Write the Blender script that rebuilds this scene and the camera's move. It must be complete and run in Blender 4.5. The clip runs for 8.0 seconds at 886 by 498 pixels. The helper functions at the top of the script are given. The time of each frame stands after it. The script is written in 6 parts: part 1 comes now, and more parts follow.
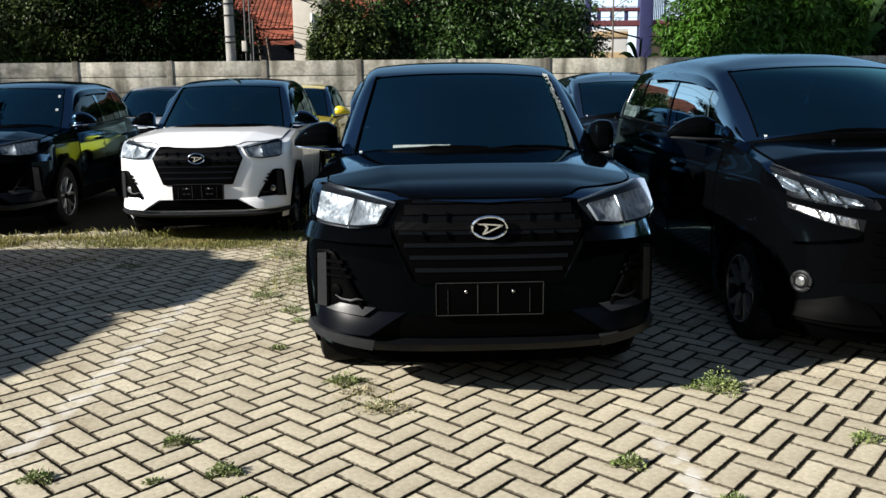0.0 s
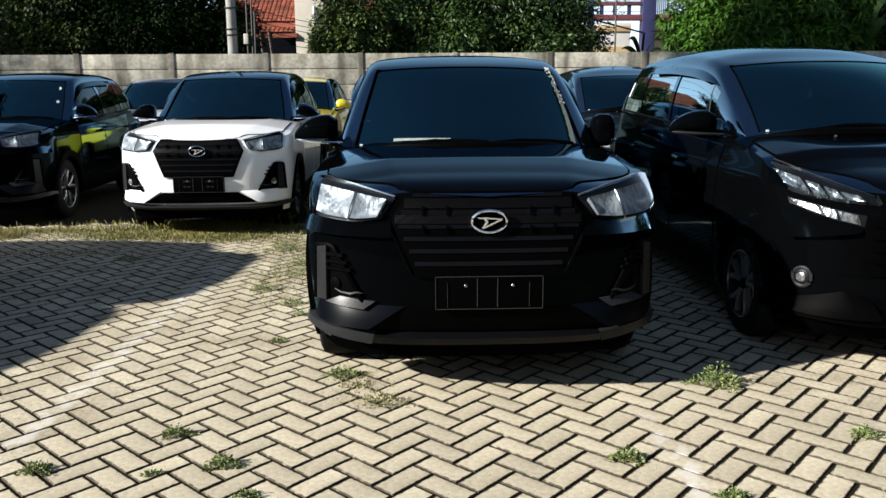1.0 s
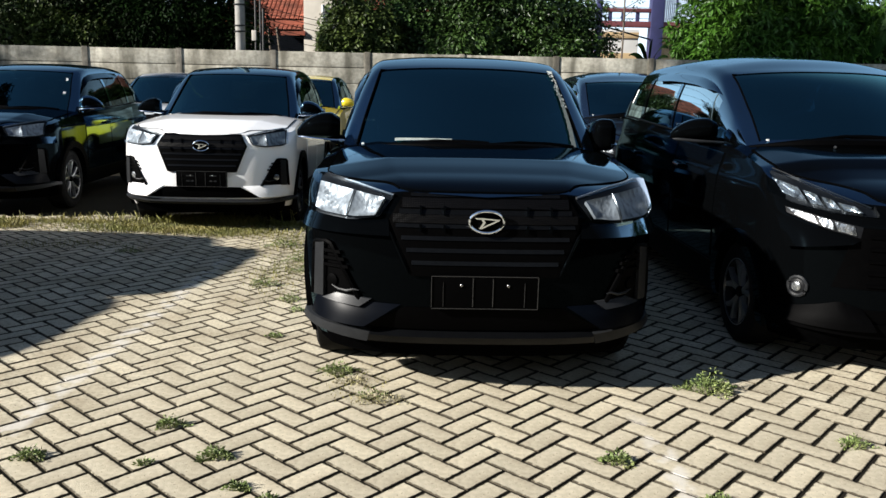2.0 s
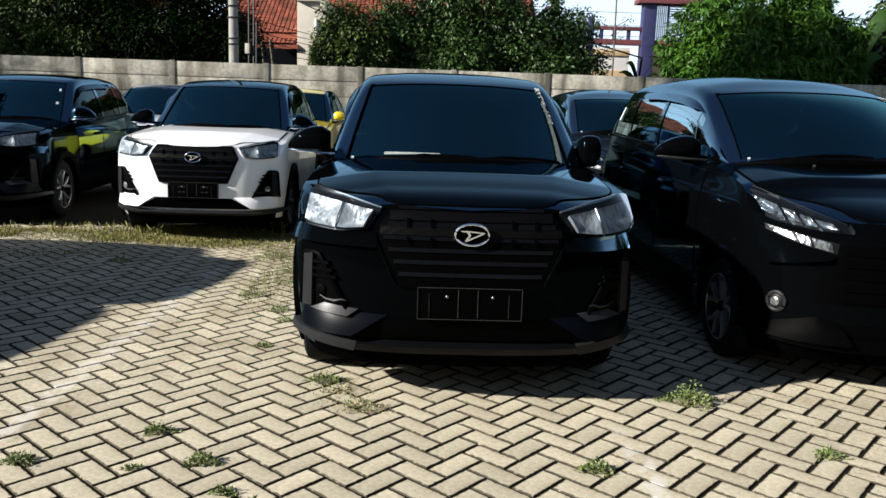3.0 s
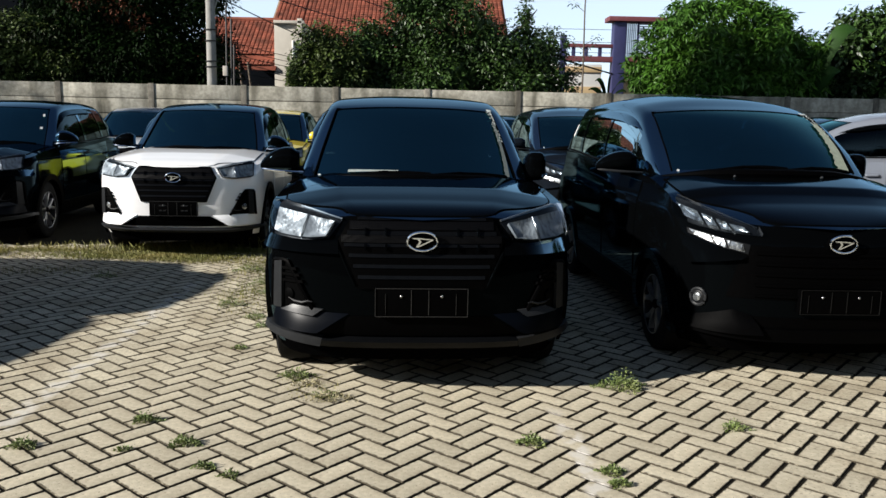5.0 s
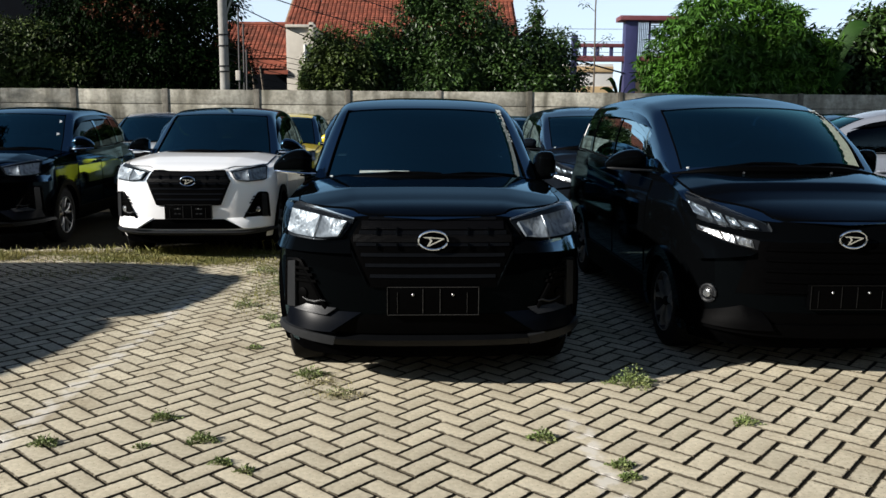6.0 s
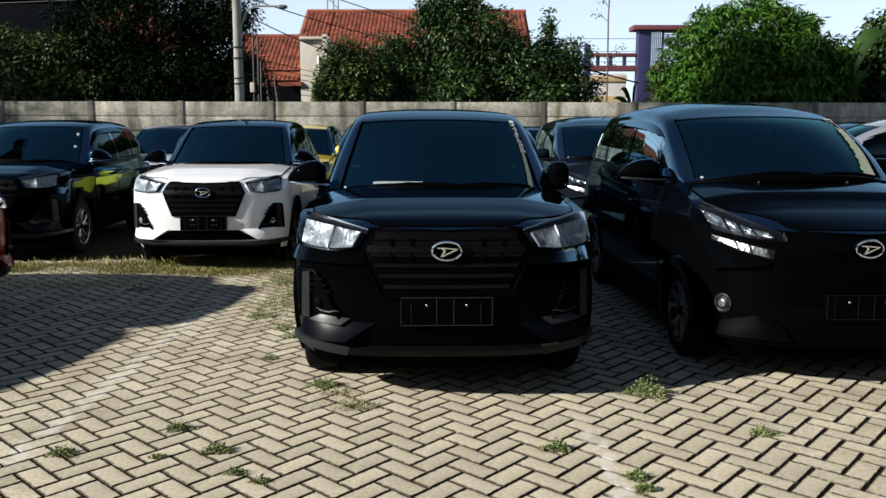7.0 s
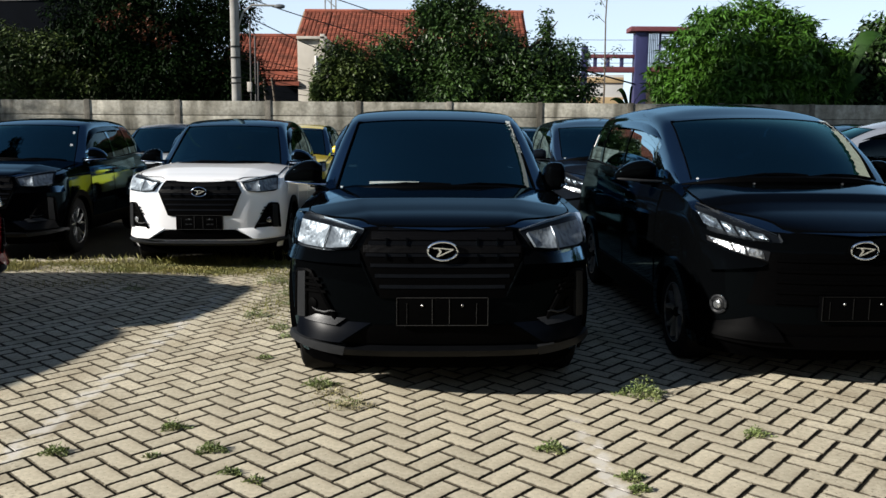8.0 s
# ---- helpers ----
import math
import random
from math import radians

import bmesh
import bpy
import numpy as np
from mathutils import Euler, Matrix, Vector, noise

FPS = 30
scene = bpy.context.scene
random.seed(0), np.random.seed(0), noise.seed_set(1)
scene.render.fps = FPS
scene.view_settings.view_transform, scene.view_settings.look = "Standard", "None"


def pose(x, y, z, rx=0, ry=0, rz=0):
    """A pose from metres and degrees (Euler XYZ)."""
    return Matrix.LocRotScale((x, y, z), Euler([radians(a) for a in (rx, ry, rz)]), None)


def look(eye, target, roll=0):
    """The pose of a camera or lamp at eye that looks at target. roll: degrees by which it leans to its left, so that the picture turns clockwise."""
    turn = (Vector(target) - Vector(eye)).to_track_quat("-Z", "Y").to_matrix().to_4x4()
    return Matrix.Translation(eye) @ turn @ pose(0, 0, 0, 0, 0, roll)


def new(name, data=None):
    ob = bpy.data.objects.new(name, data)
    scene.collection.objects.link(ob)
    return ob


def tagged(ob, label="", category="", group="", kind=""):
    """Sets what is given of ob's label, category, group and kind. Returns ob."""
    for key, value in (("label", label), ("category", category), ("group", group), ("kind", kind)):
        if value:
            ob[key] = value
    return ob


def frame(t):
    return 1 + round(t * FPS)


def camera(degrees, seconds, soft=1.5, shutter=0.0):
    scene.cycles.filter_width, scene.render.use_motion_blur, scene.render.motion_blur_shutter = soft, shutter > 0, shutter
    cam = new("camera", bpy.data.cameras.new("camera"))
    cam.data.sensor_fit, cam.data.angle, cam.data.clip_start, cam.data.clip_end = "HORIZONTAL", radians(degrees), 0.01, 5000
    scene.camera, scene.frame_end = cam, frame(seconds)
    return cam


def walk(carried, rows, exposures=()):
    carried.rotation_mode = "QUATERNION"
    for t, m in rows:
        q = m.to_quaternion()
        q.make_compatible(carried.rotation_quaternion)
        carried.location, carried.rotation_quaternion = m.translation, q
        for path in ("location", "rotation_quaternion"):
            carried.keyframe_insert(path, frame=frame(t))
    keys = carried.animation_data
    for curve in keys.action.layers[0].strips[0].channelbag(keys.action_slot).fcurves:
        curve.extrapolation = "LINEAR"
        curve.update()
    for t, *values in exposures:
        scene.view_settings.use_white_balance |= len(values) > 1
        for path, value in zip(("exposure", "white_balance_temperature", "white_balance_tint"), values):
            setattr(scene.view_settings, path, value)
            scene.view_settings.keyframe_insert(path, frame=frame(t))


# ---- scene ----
cam = camera(58.7, 8.0)
METRES, EYE, TILT, LEAN, TURN = 0.716, 1.42, 0.0, 0.0, 0.0
ROWS = [
    (0.0, 0.0, 0.0, 0.0, -0.1, -10.97, 0.5),
    (0.5, 0.0108, 0.004, -0.0033, 0.06, -11.21, 0.48),
    (1.0, 0.0103, 0.0083, -0.0041, 0.05, -11.4, 0.26),
    (2.5, 0.0674, -0.0625, -0.0138, 0.59, -10.97, -1.77),
    (3.0, 0.076, -0.1325, -0.0044, 0.01, -10.23, -1.95),
    (3.5, 0.0902, -0.3133, -0.0015, -1.79, -10.18, -2.44),
    (4.0, 0.1504, -0.5187, 0.0336, -3.4, -9.74, -2.4),
    (4.5, 0.2361, -0.6942, 0.0405, -2.31, -9.08, -1.77),
    (6.0, 0.2971, -0.8818, 0.0269, -0.55, -8.87, -0.43),
    (6.5, 0.2969, -0.8871, 0.0346, 0.2, -8.43, -0.12),
    (7.0, 0.2969, -0.8916, 0.0318, 0.4, -8.14, -0.12),
    (7.5, 0.2989, -0.8969, 0.0314, 0.7, -8.14, -0.28),
    (8.0, 0.3038, -0.8927, 0.0297, 0.2, -8.11, -0.39),
]
walk(cam, [(t, pose(0, 0, EYE, TILT, LEAN, TURN) @ pose(METRES * x, METRES * y, METRES * z, 90 + pitch, roll, yaw)) for t, x, y, z, yaw, pitch, roll in ROWS], exposures=[(0.0, 1.12), (1.0, 1.16), (2.5, 1.13), (3.5, 1.03), (4.5, 0.89), (6.0, 0.83), (8.0, 0.81)])

# ---------------- world, sun ----------------
SUN_FROM = Vector((-0.90, -0.36, 0.455)).normalized()
world = bpy.data.worlds.new("sky")
scene.world = world
world.use_nodes = True
wn = world.node_tree.nodes
sky = wn.new("ShaderNodeTexSky")
sky.sky_type = 'NISHITA'
sky.sun_disc = False
sky.sun_elevation = math.asin(SUN_FROM.z)
sky.sun_rotation = math.atan2(SUN_FROM.x, SUN_FROM.y)
sky.air_density, sky.dust_density, sky.ozone_density = 0.55, 0.05, 1.0
wn["Background"].inputs["Strength"].default_value = 0.042
# pale tropical haze that lies all round the horizon and thins out upwards
wl = world.node_tree.links
way, parts, fade, soft, haze, total = (wn.new("ShaderNode" + k) for k in ("TexCoord", "SeparateXYZ", "MapRange", "Math", "Mix", "Mix"))
fade.interpolation_type = 'SMOOTHSTEP'
fade.inputs[1].default_value, fade.inputs[2].default_value, fade.inputs[3].default_value, fade.inputs[4].default_value = 0.12, 0.74, 1.0, 0.0
soft.operation = 'POWER'
soft.inputs[1].default_value = 1.3
haze.data_type = total.data_type = 'RGBA'
haze.inputs[6].default_value, haze.inputs[7].default_value = (0, 0, 0, 1), (8.0, 9.2, 10.0, 1)
total.blend_type, total.inputs[0].default_value = 'ADD', 1.0
wl.new(way.outputs["Generated"], parts.inputs[0])
wl.new(parts.outputs["Z"], fade.inputs[0])
wl.new(fade.outputs[0], soft.inputs[0])
wl.new(soft.outputs[0], haze.inputs[0])
wl.new(sky.outputs[0], total.inputs[6])
wl.new(haze.outputs[2], total.inputs[7])
wl.new(total.outputs[2], wn["Background"].inputs["Color"])
sun_data = bpy.data.lights.new("sun", 'SUN')
sun_data.energy, sun_data.angle, sun_data.color = 5.0, radians(1.2), (1.0, 0.95, 0.88)
sun = new("sun", sun_data)
sun.matrix_world = look(SUN_FROM * 60, (0, 0, 0))


# ---------------- materials ----------------
def mat(name, base, rough=0.6, metal=0.0, coat=0.0, vary=0.0, scale=8.0, bump=0.0, bump_scale=None, per_object=0.0,
        per_island=0.0, second=None, second_scale=1.0, second_amount=0.5, spec=0.5, coat_rough=0.03, trans=0.0, speck=0.0, speck_scale=220.0):
    m = bpy.data.materials.new(name)
    m.use_nodes = True
    n, l = m.node_tree.nodes, m.node_tree.links
    b = n["Principled BSDF"]
    b.inputs["Roughness"].default_value = rough
    b.inputs["Metallic"].default_value = metal
    b.inputs["Coat Weight"].default_value = coat
    b.inputs["Coat Roughness"].default_value = coat_rough
    b.inputs["Specular IOR Level"].default_value = spec
    b.inputs["Transmission Weight"].default_value = trans
    b.inputs["Base Color"].default_value = (*base, 1)
    if not (vary or bump or per_object or per_island or second):
        return m
    tc = n.new("ShaderNodeTexCoord")
    colour = None

    def noise_node(s, detail=4):
        k = n.new("ShaderNodeTexNoise")
        k.inputs["Scale"].default_value = s
        k.inputs["Detail"].default_value = detail
        l.new(tc.outputs["Object"], k.inputs["Vector"])
        return k

    def mixc(fac, a, bcol, blend='MIX'):
        k = n.new("ShaderNodeMix")
        k.data_type, k.blend_type = 'RGBA', blend
        l.new(fac, k.inputs[0]) if not isinstance(fac, float) else setattr(k.inputs[0], "default_value", fac)
        for sock, val in ((k.inputs[6], a), (k.inputs[7], bcol)):
            if isinstance(val, tuple):
                sock.default_value = (*val, 1)
            else:
                l.new(val, sock)
        return k.outputs[2]

    colour = base
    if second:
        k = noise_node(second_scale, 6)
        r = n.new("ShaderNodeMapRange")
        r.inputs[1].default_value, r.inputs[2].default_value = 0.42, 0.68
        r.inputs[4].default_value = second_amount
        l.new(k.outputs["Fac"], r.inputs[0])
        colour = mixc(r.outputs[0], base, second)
    val = None
    if vary:
        k = noise_node(scale)
        r = n.new("ShaderNodeMapRange")
        r.inputs[1].default_value, r.inputs[2].default_value = 0.25, 0.75
        r.inputs[3].default_value, r.inputs[4].default_value = 1 - vary, 1 + vary
        l.new(k.outputs["Fac"], r.inputs[0])
        val = r.outputs[0]
    for amount, node, out in ((per_object, "ShaderNodeObjectInfo", "Random"), (per_island, "ShaderNodeNewGeometry", "Random Per Island")):
        if amount:
            o = n.new(node)
            r = n.new("ShaderNodeMapRange")
            r.inputs[3].default_value, r.inputs[4].default_value = 1 - amount, 1 + amount
            l.new(o.outputs[out], r.inputs[0])
            if val is None:
                val = r.outputs[0]
            else:
                mm = n.new("ShaderNodeMath")
                mm.operation = 'MULTIPLY'
                l.new(val, mm.inputs[0])
                l.new(r.outputs[0], mm.inputs[1])
                val = mm.outputs[0]
    if val is not None:
        hsv = n.new("ShaderNodeHueSaturation")
        l.new(val, hsv.inputs["Value"])
        if isinstance(colour, tuple):
            hsv.inputs["Color"].default_value = (*colour, 1)
        else:
            l.new(colour, hsv.inputs["Color"])
        colour = hsv.outputs[0]
    if speck:
        k = noise_node(speck_scale, 2)
        r = n.new("ShaderNodeMapRange")
        r.inputs[1].default_value, r.inputs[2].default_value, r.inputs[4].default_value = 0.60, 0.70, speck
        l.new(k.outputs["Fac"], r.inputs[0])
        colour = mixc(r.outputs[0], colour, tuple(q * 0.25 for q in base))
    if not isinstance(colour, tuple):
        l.new(colour, b.inputs["Base Color"])
    if bump:
        k = noise_node(bump_scale or scale * 4, 5)
        bp = n.new("ShaderNodeBump")
        bp.inputs["Strength"].default_value = bump
        bp.inputs["Distance"].default_value = 0.01
        l.new(k.outputs["Fac"], bp.inputs["Height"])
        l.new(bp.outputs[0], b.inputs["Normal"])
    return m


def glass_mat(name, tint, gloss=1.45, rough=0.0, sheen=(1, 1, 1)):
    """Thin tinted glass: clear see-through in its tint with a mirror-like skin."""
    m = bpy.data.materials.new(name)
    m.use_nodes = True
    n, l = m.node_tree.nodes, m.node_tree.links
    n.remove(n["Principled BSDF"])
    tr, gl, mx, fr = (n.new("ShaderNode" + k) for k in ("BsdfTransparent", "BsdfGlossy", "MixShader", "Fresnel"))
    tr.inputs[0].default_value = (*tint, 1)
    gl.inputs["Roughness"].default_value = rough
    gl.inputs["Color"].default_value = (*sheen, 1)
    fr.inputs[0].default_value = gloss
    l.new(fr.outputs[0], mx.inputs[0])
    l.new(tr.outputs[0], mx.inputs[1])
    l.new(gl.outputs[0], mx.inputs[2])
    l.new(mx.outputs[0], n["Material Output"].inputs[0])
    return m


def lacquer(name, base, low, rough=0.03, orange_peel=0.02, dust=0.0):
    """Deep car lacquer: a dark base under a clear skin whose mirror grows towards grazing sight."""
    m = bpy.data.materials.new(name)
    m.use_nodes = True
    n, l = m.node_tree.nodes, m.node_tree.links
    b = n["Principled BSDF"]
    b.inputs["Base Color"].default_value = (*base, 1)
    b.inputs["Roughness"].default_value, b.inputs["Specular IOR Level"].default_value = 0.6, 0.0
    gl, mx, fr, mr, tc, ns, bp, n2, r2 = (n.new("ShaderNode" + k) for k in ("BsdfGlossy", "MixShader", "Fresnel", "MapRange", "TexCoord", "TexNoise", "Bump", "TexNoise", "MapRange"))
    gl.inputs["Color"].default_value = (0.46, 0.76, 0.98, 1)
    fr.inputs[0].default_value = 1.5
    mr.inputs[1].default_value, mr.inputs[2].default_value, mr.inputs[3].default_value, mr.inputs[4].default_value = 0.06, 0.45, low, 0.42
    ns.inputs["Scale"].default_value, ns.inputs["Detail"].default_value = 55.0, 2
    bp.inputs["Strength"].default_value, bp.inputs["Distance"].default_value = orange_peel, 0.004
    n2.inputs["Scale"].default_value, n2.inputs["Detail"].default_value = 6.0, 6
    r2.inputs[1].default_value, r2.inputs[2].default_value, r2.inputs[3].default_value, r2.inputs[4].default_value = 0.35, 0.75, rough, rough + dust
    for k in (ns, n2):
        l.new(tc.outputs["Object"], k.inputs["Vector"])
    l.new(ns.outputs["Fac"], bp.inputs["Height"])
    l.new(bp.outputs[0], gl.inputs["Normal"])
    l.new(n2.outputs["Fac"], r2.inputs[0])
    l.new(r2.outputs[0], gl.inputs["Roughness"])
    l.new(fr.outputs[0], mr.inputs[0])
    l.new(mr.outputs[0], mx.inputs[0])
    l.new(b.outputs[0], mx.inputs[1])
    l.new(gl.outputs[0], mx.inputs[2])
    l.new(mx.outputs[0], n["Material Output"].inputs[0])
    return m


M_BLACK = lacquer("black_paint", (0.0010, 0.0012, 0.0014), 0.0022, 0.03, 0.012, 0.04)
M_WHITE = mat("white_paint", (0.91, 0.915, 0.92), 0.3, coat=1.0, vary=0.02, scale=3)
M_PALE = mat("pale_silver_paint", (0.15, 0.165, 0.195), 0.3, coat=1.0, vary=0.03, scale=3)
M_RED = mat("red_paint", (0.20, 0.003, 0.005), 0.2, spec=0.06, vary=0.06, scale=3)
M_YELLOW = mat("yellow_paint", (0.70, 0.53, 0.025), 0.3, coat=1.0, vary=0.03, scale=3)
M_SILVER = mat("silver_paint", (0.62, 0.65, 0.70), 0.3, metal=0.05, coat=1.0, vary=0.03, scale=3)
M_GREY = lacquer("dark_grey_paint", (0.005, 0.0065, 0.009), 0.012, 0.05, 0.012, 0.04)
M_PLASTIC = mat("black_plastic", (0.0006, 0.0006, 0.0007), 0.5, spec=0.02, vary=0.2, scale=30, bump=0.1, bump_scale=350)
M_MESH = mat("grille_mesh", (0.0015, 0.0015, 0.0018), 0.4, spec=0.1, bump=0.0, vary=0.2, scale=30)
mesh_n, mesh_l = M_MESH.node_tree.nodes, M_MESH.node_tree.links
mesh_tc, mesh_vo, mesh_bp = (mesh_n.new("ShaderNode" + k) for k in ("TexCoord", "TexVoronoi", "Bump"))
mesh_vo.inputs["Scale"].default_value, mesh_vo.inputs["Randomness"].default_value = 130.0, 0.0
mesh_bp.inputs["Strength"].default_value, mesh_bp.inputs["Distance"].default_value = 0.5, 0.004
mesh_l.new(mesh_tc.outputs["Object"], mesh_vo.inputs["Vector"])
mesh_l.new(mesh_vo.outputs["Distance"], mesh_bp.inputs["Height"])
mesh_l.new(mesh_bp.outputs[0], mesh_n["Principled BSDF"].inputs["Normal"])
M_TRIM = mat("satin_grey_trim", (0.015, 0.016, 0.0175), 0.36, spec=0.2, vary=0.12, scale=25, bump=0.05, bump_scale=300)
M_UNDER = mat("black_rubber", (0.0012, 0.0012, 0.0013), 0.9, spec=0.0, vary=0.3, scale=25)
# lip centre, toned darker than the lip corners to look less sunlit
M_LIP = mat("shade_toned_lip", (0.0022, 0.0025, 0.0030), 0.40, spec=0.08, vary=0.15, scale=25, bump=0.05, bump_scale=300)
M_GLOSS = mat("gloss_black_plastic", (0.0010, 0.0017, 0.0034), 0.34, spec=0.07, vary=0.15, scale=20)
M_DARK = mat("interior_dark", (0.012, 0.012, 0.013), 0.8, vary=0.2, scale=15)
M_SEAT = mat("seat_fabric", (0.03, 0.03, 0.032), 0.85, vary=0.2, scale=40, bump=0.2, bump_scale=300)
M_CHROME = mat("chrome", (0.78, 0.84, 0.92), 0.08, metal=1.0)


def fluted(name, base, dark, rough=0.24, metal=0.9):
    """Silvered lamp bowl with bumped facets and flutes; noise colour paints their flashes and darks."""
    m = mat(name, base, rough, metal=metal, vary=0.15, scale=25)
    n, l = m.node_tree.nodes, m.node_tree.links
    b = n["Principled BSDF"]
    src = b.inputs["Base Color"].links[0].from_socket
    tc, mp, vo, ns, mr, mx, bp, b2 = (n.new("ShaderNode" + k) for k in ("TexCoord", "Mapping", "TexVoronoi", "TexNoise", "MapRange", "Mix", "Bump", "Bump"))
    mp.inputs["Scale"].default_value = (60, 60, 28)
    vo.feature = 'F1'
    vo.inputs["Scale"].default_value = 1.0
    ns.inputs["Scale"].default_value, ns.inputs["Detail"].default_value = 0.55, 3
    # dark tone mixed in by noise imitates facets that mirror nothing bright
    mr.inputs[1].default_value, mr.inputs[2].default_value, mr.inputs[4].default_value = 0.46, 0.66, 0.8
    mx.data_type = 'RGBA'
    mx.inputs[7].default_value = (*dark, 1)
    bp.inputs["Strength"].default_value, bp.inputs["Distance"].default_value = 0.28, 0.006
    b2.inputs["Strength"].default_value, b2.inputs["Distance"].default_value = 0.3, 0.02
    l.new(tc.outputs["Object"], mp.inputs[0])
    for k in (vo, ns):
        l.new(mp.outputs[0], k.inputs["Vector"])
    l.new(vo.outputs["Distance"], bp.inputs["Height"])
    l.new(ns.outputs["Fac"], b2.inputs["Height"])
    l.new(b2.outputs[0], bp.inputs["Normal"])
    l.new(ns.outputs["Fac"], mr.inputs[0])
    l.new(bp.outputs[0], b.inputs["Normal"])
    l.new(mr.outputs[0], mx.inputs[0])
    l.new(src, mx.inputs[6])
    l.new(mx.outputs[2], b.inputs["Base Color"])
    return m


M_REFLECTOR = fluted("lamp_reflector", (0.27, 0.282, 0.295), (0.10, 0.107, 0.113), 0.40, 0.28)
M_CLEAR = fluted("small_lamp_reflector", (0.50, 0.53, 0.55), (0.04, 0.045, 0.05))
M_LAMPDARK = mat("lamp_housing", (0.004, 0.0045, 0.0055), 0.35, metal=0.0, spec=0.2, vary=0.3, scale=40)
M_TYRE = mat("tyre_rubber", (0.006, 0.006, 0.006), 0.85, spec=0.1, vary=0.25, scale=30, bump=0.3, bump_scale=160)
M_RIM = mat("alloy_rim", (0.32, 0.33, 0.34), 0.32, metal=0.9, vary=0.15, scale=20)
M_FILM = mat("grey_film", (0.20, 0.23, 0.21), 0.5, vary=0.3, scale=60)
M_FILM_PALE = mat("pale_film", (0.36, 0.40, 0.30), 0.5, vary=0.2, scale=40)
M_STICKER = mat("white_film", (0.62, 0.66, 0.62), 0.6, vary=0.12, scale=40)
M_PAPER = mat("white_paper", (0.75, 0.75, 0.73), 0.8, vary=0.05, scale=30)
M_SLIP = mat("grey_paper", (0.20, 0.23, 0.22), 0.8, vary=0.3, scale=50)
M_BAR = mat("satin_black_bar", (0.0025, 0.0027, 0.003), 0.22, spec=0.16, vary=0.2, scale=30)
M_STEEL = mat("steel_screw", (0.30, 0.30, 0.30), 0.3, metal=1.0)
M_EDGE = mat("dim_plate_edge", (0.004, 0.004, 0.004), 0.5, spec=0.2, vary=0.3, scale=60)
M_LINE = mat("plate_edge_grey", (0.016, 0.016, 0.016), 0.5, vary=0.3, scale=60)
G_SCREEN = glass_mat("windscreen_glass", (0.03, 0.07, 0.10), 3.3, sheen=(0.33, 0.80, 0.88))
G_SIDE = glass_mat("privacy_glass", (0.05, 0.065, 0.08), 1.5, sheen=(0.40, 0.58, 0.66))
G_LAMP = glass_mat("lamp_lens", (0.84, 0.89, 0.93), 1.09, 0.02)

M_PAVER = mat("concrete_paver", (0.515, 0.466, 0.352), 0.92, spec=0.25, vary=0.22, scale=38, bump=0.28, bump_scale=160, per_object=0.12, second=(0.32, 0.272, 0.19), second_scale=2.6, second_amount=0.75, speck=0.75, speck_scale=75)
M_PAVER_FAR = mat("concrete_paver_far", (0.515, 0.466, 0.352), 0.92, spec=0.25, vary=0.22, scale=38, bump=0.28, bump_scale=160, per_island=0.12, second=(0.32, 0.272, 0.19), second_scale=2.6, second_amount=0.75, speck=0.75, speck_scale=75)


def worn_lines(m, lines):
    """Adds flaking white parking lines, (x, first y, last y, slope), to a paving material."""
    n, l = m.node_tree.nodes, m.node_tree.links
    b = n["Principled BSDF"]
    colour = b.inputs["Base Color"].links[0].from_socket
    geo, xyz, ns = (n.new("ShaderNode" + k) for k in ("NewGeometry", "SeparateXYZ", "TexNoise"))
    ns.inputs["Scale"].default_value, ns.inputs["Detail"].default_value = 9.0, 8
    l.new(geo.outputs["Position"], xyz.inputs[0])
    l.new(geo.outputs["Position"], ns.inputs["Vector"])

    def op(kind, a, c, d=None):
        k = n.new("ShaderNodeMath")
        k.operation = kind
        for i, v in enumerate((a, c, d)):
            if v is not None:
                if isinstance(v, (int, float)):
                    k.inputs[i].default_value = v
                else:
                    l.new(v, k.inputs[i])
        return k.outputs[0]

    def ramp(v, lo, hi):
        k = n.new("ShaderNodeMapRange")
        k.interpolation_type = 'SMOOTHSTEP'
        k.inputs[1].default_value, k.inputs[2].default_value = lo, hi
        l.new(v, k.inputs[0])
        return k.outputs[0]
    flakes = ramp(ns.outputs["Fac"], 0.44, 0.57)
    for x, y0, y1, slope in lines:
        off = op('ABSOLUTE', op('SUBTRACT', op('MULTIPLY_ADD', xyz.outputs["Y"], -slope, xyz.outputs["X"]), x), 0)
        band = op('SUBTRACT', 1.0, ramp(off, 0.025, 0.075))
        ends = op('MULTIPLY', ramp(xyz.outputs["Y"], y0, y0 + 0.2), op('SUBTRACT', 1.0, ramp(xyz.outputs["Y"], y1 - 0.8, y1)))
        fac = op('MULTIPLY', op('MULTIPLY', band, ends), op('MULTIPLY', flakes, 0.62))
        mx = n.new("ShaderNodeMix")
        mx.data_type = 'RGBA'
        mx.inputs[7].default_value = (0.64, 0.62, 0.58, 1)
        l.new(fac, mx.inputs[0])
        l.new(colour, mx.inputs[6])
        colour = mx.outputs[2]
    l.new(colour, b.inputs["Base Color"])


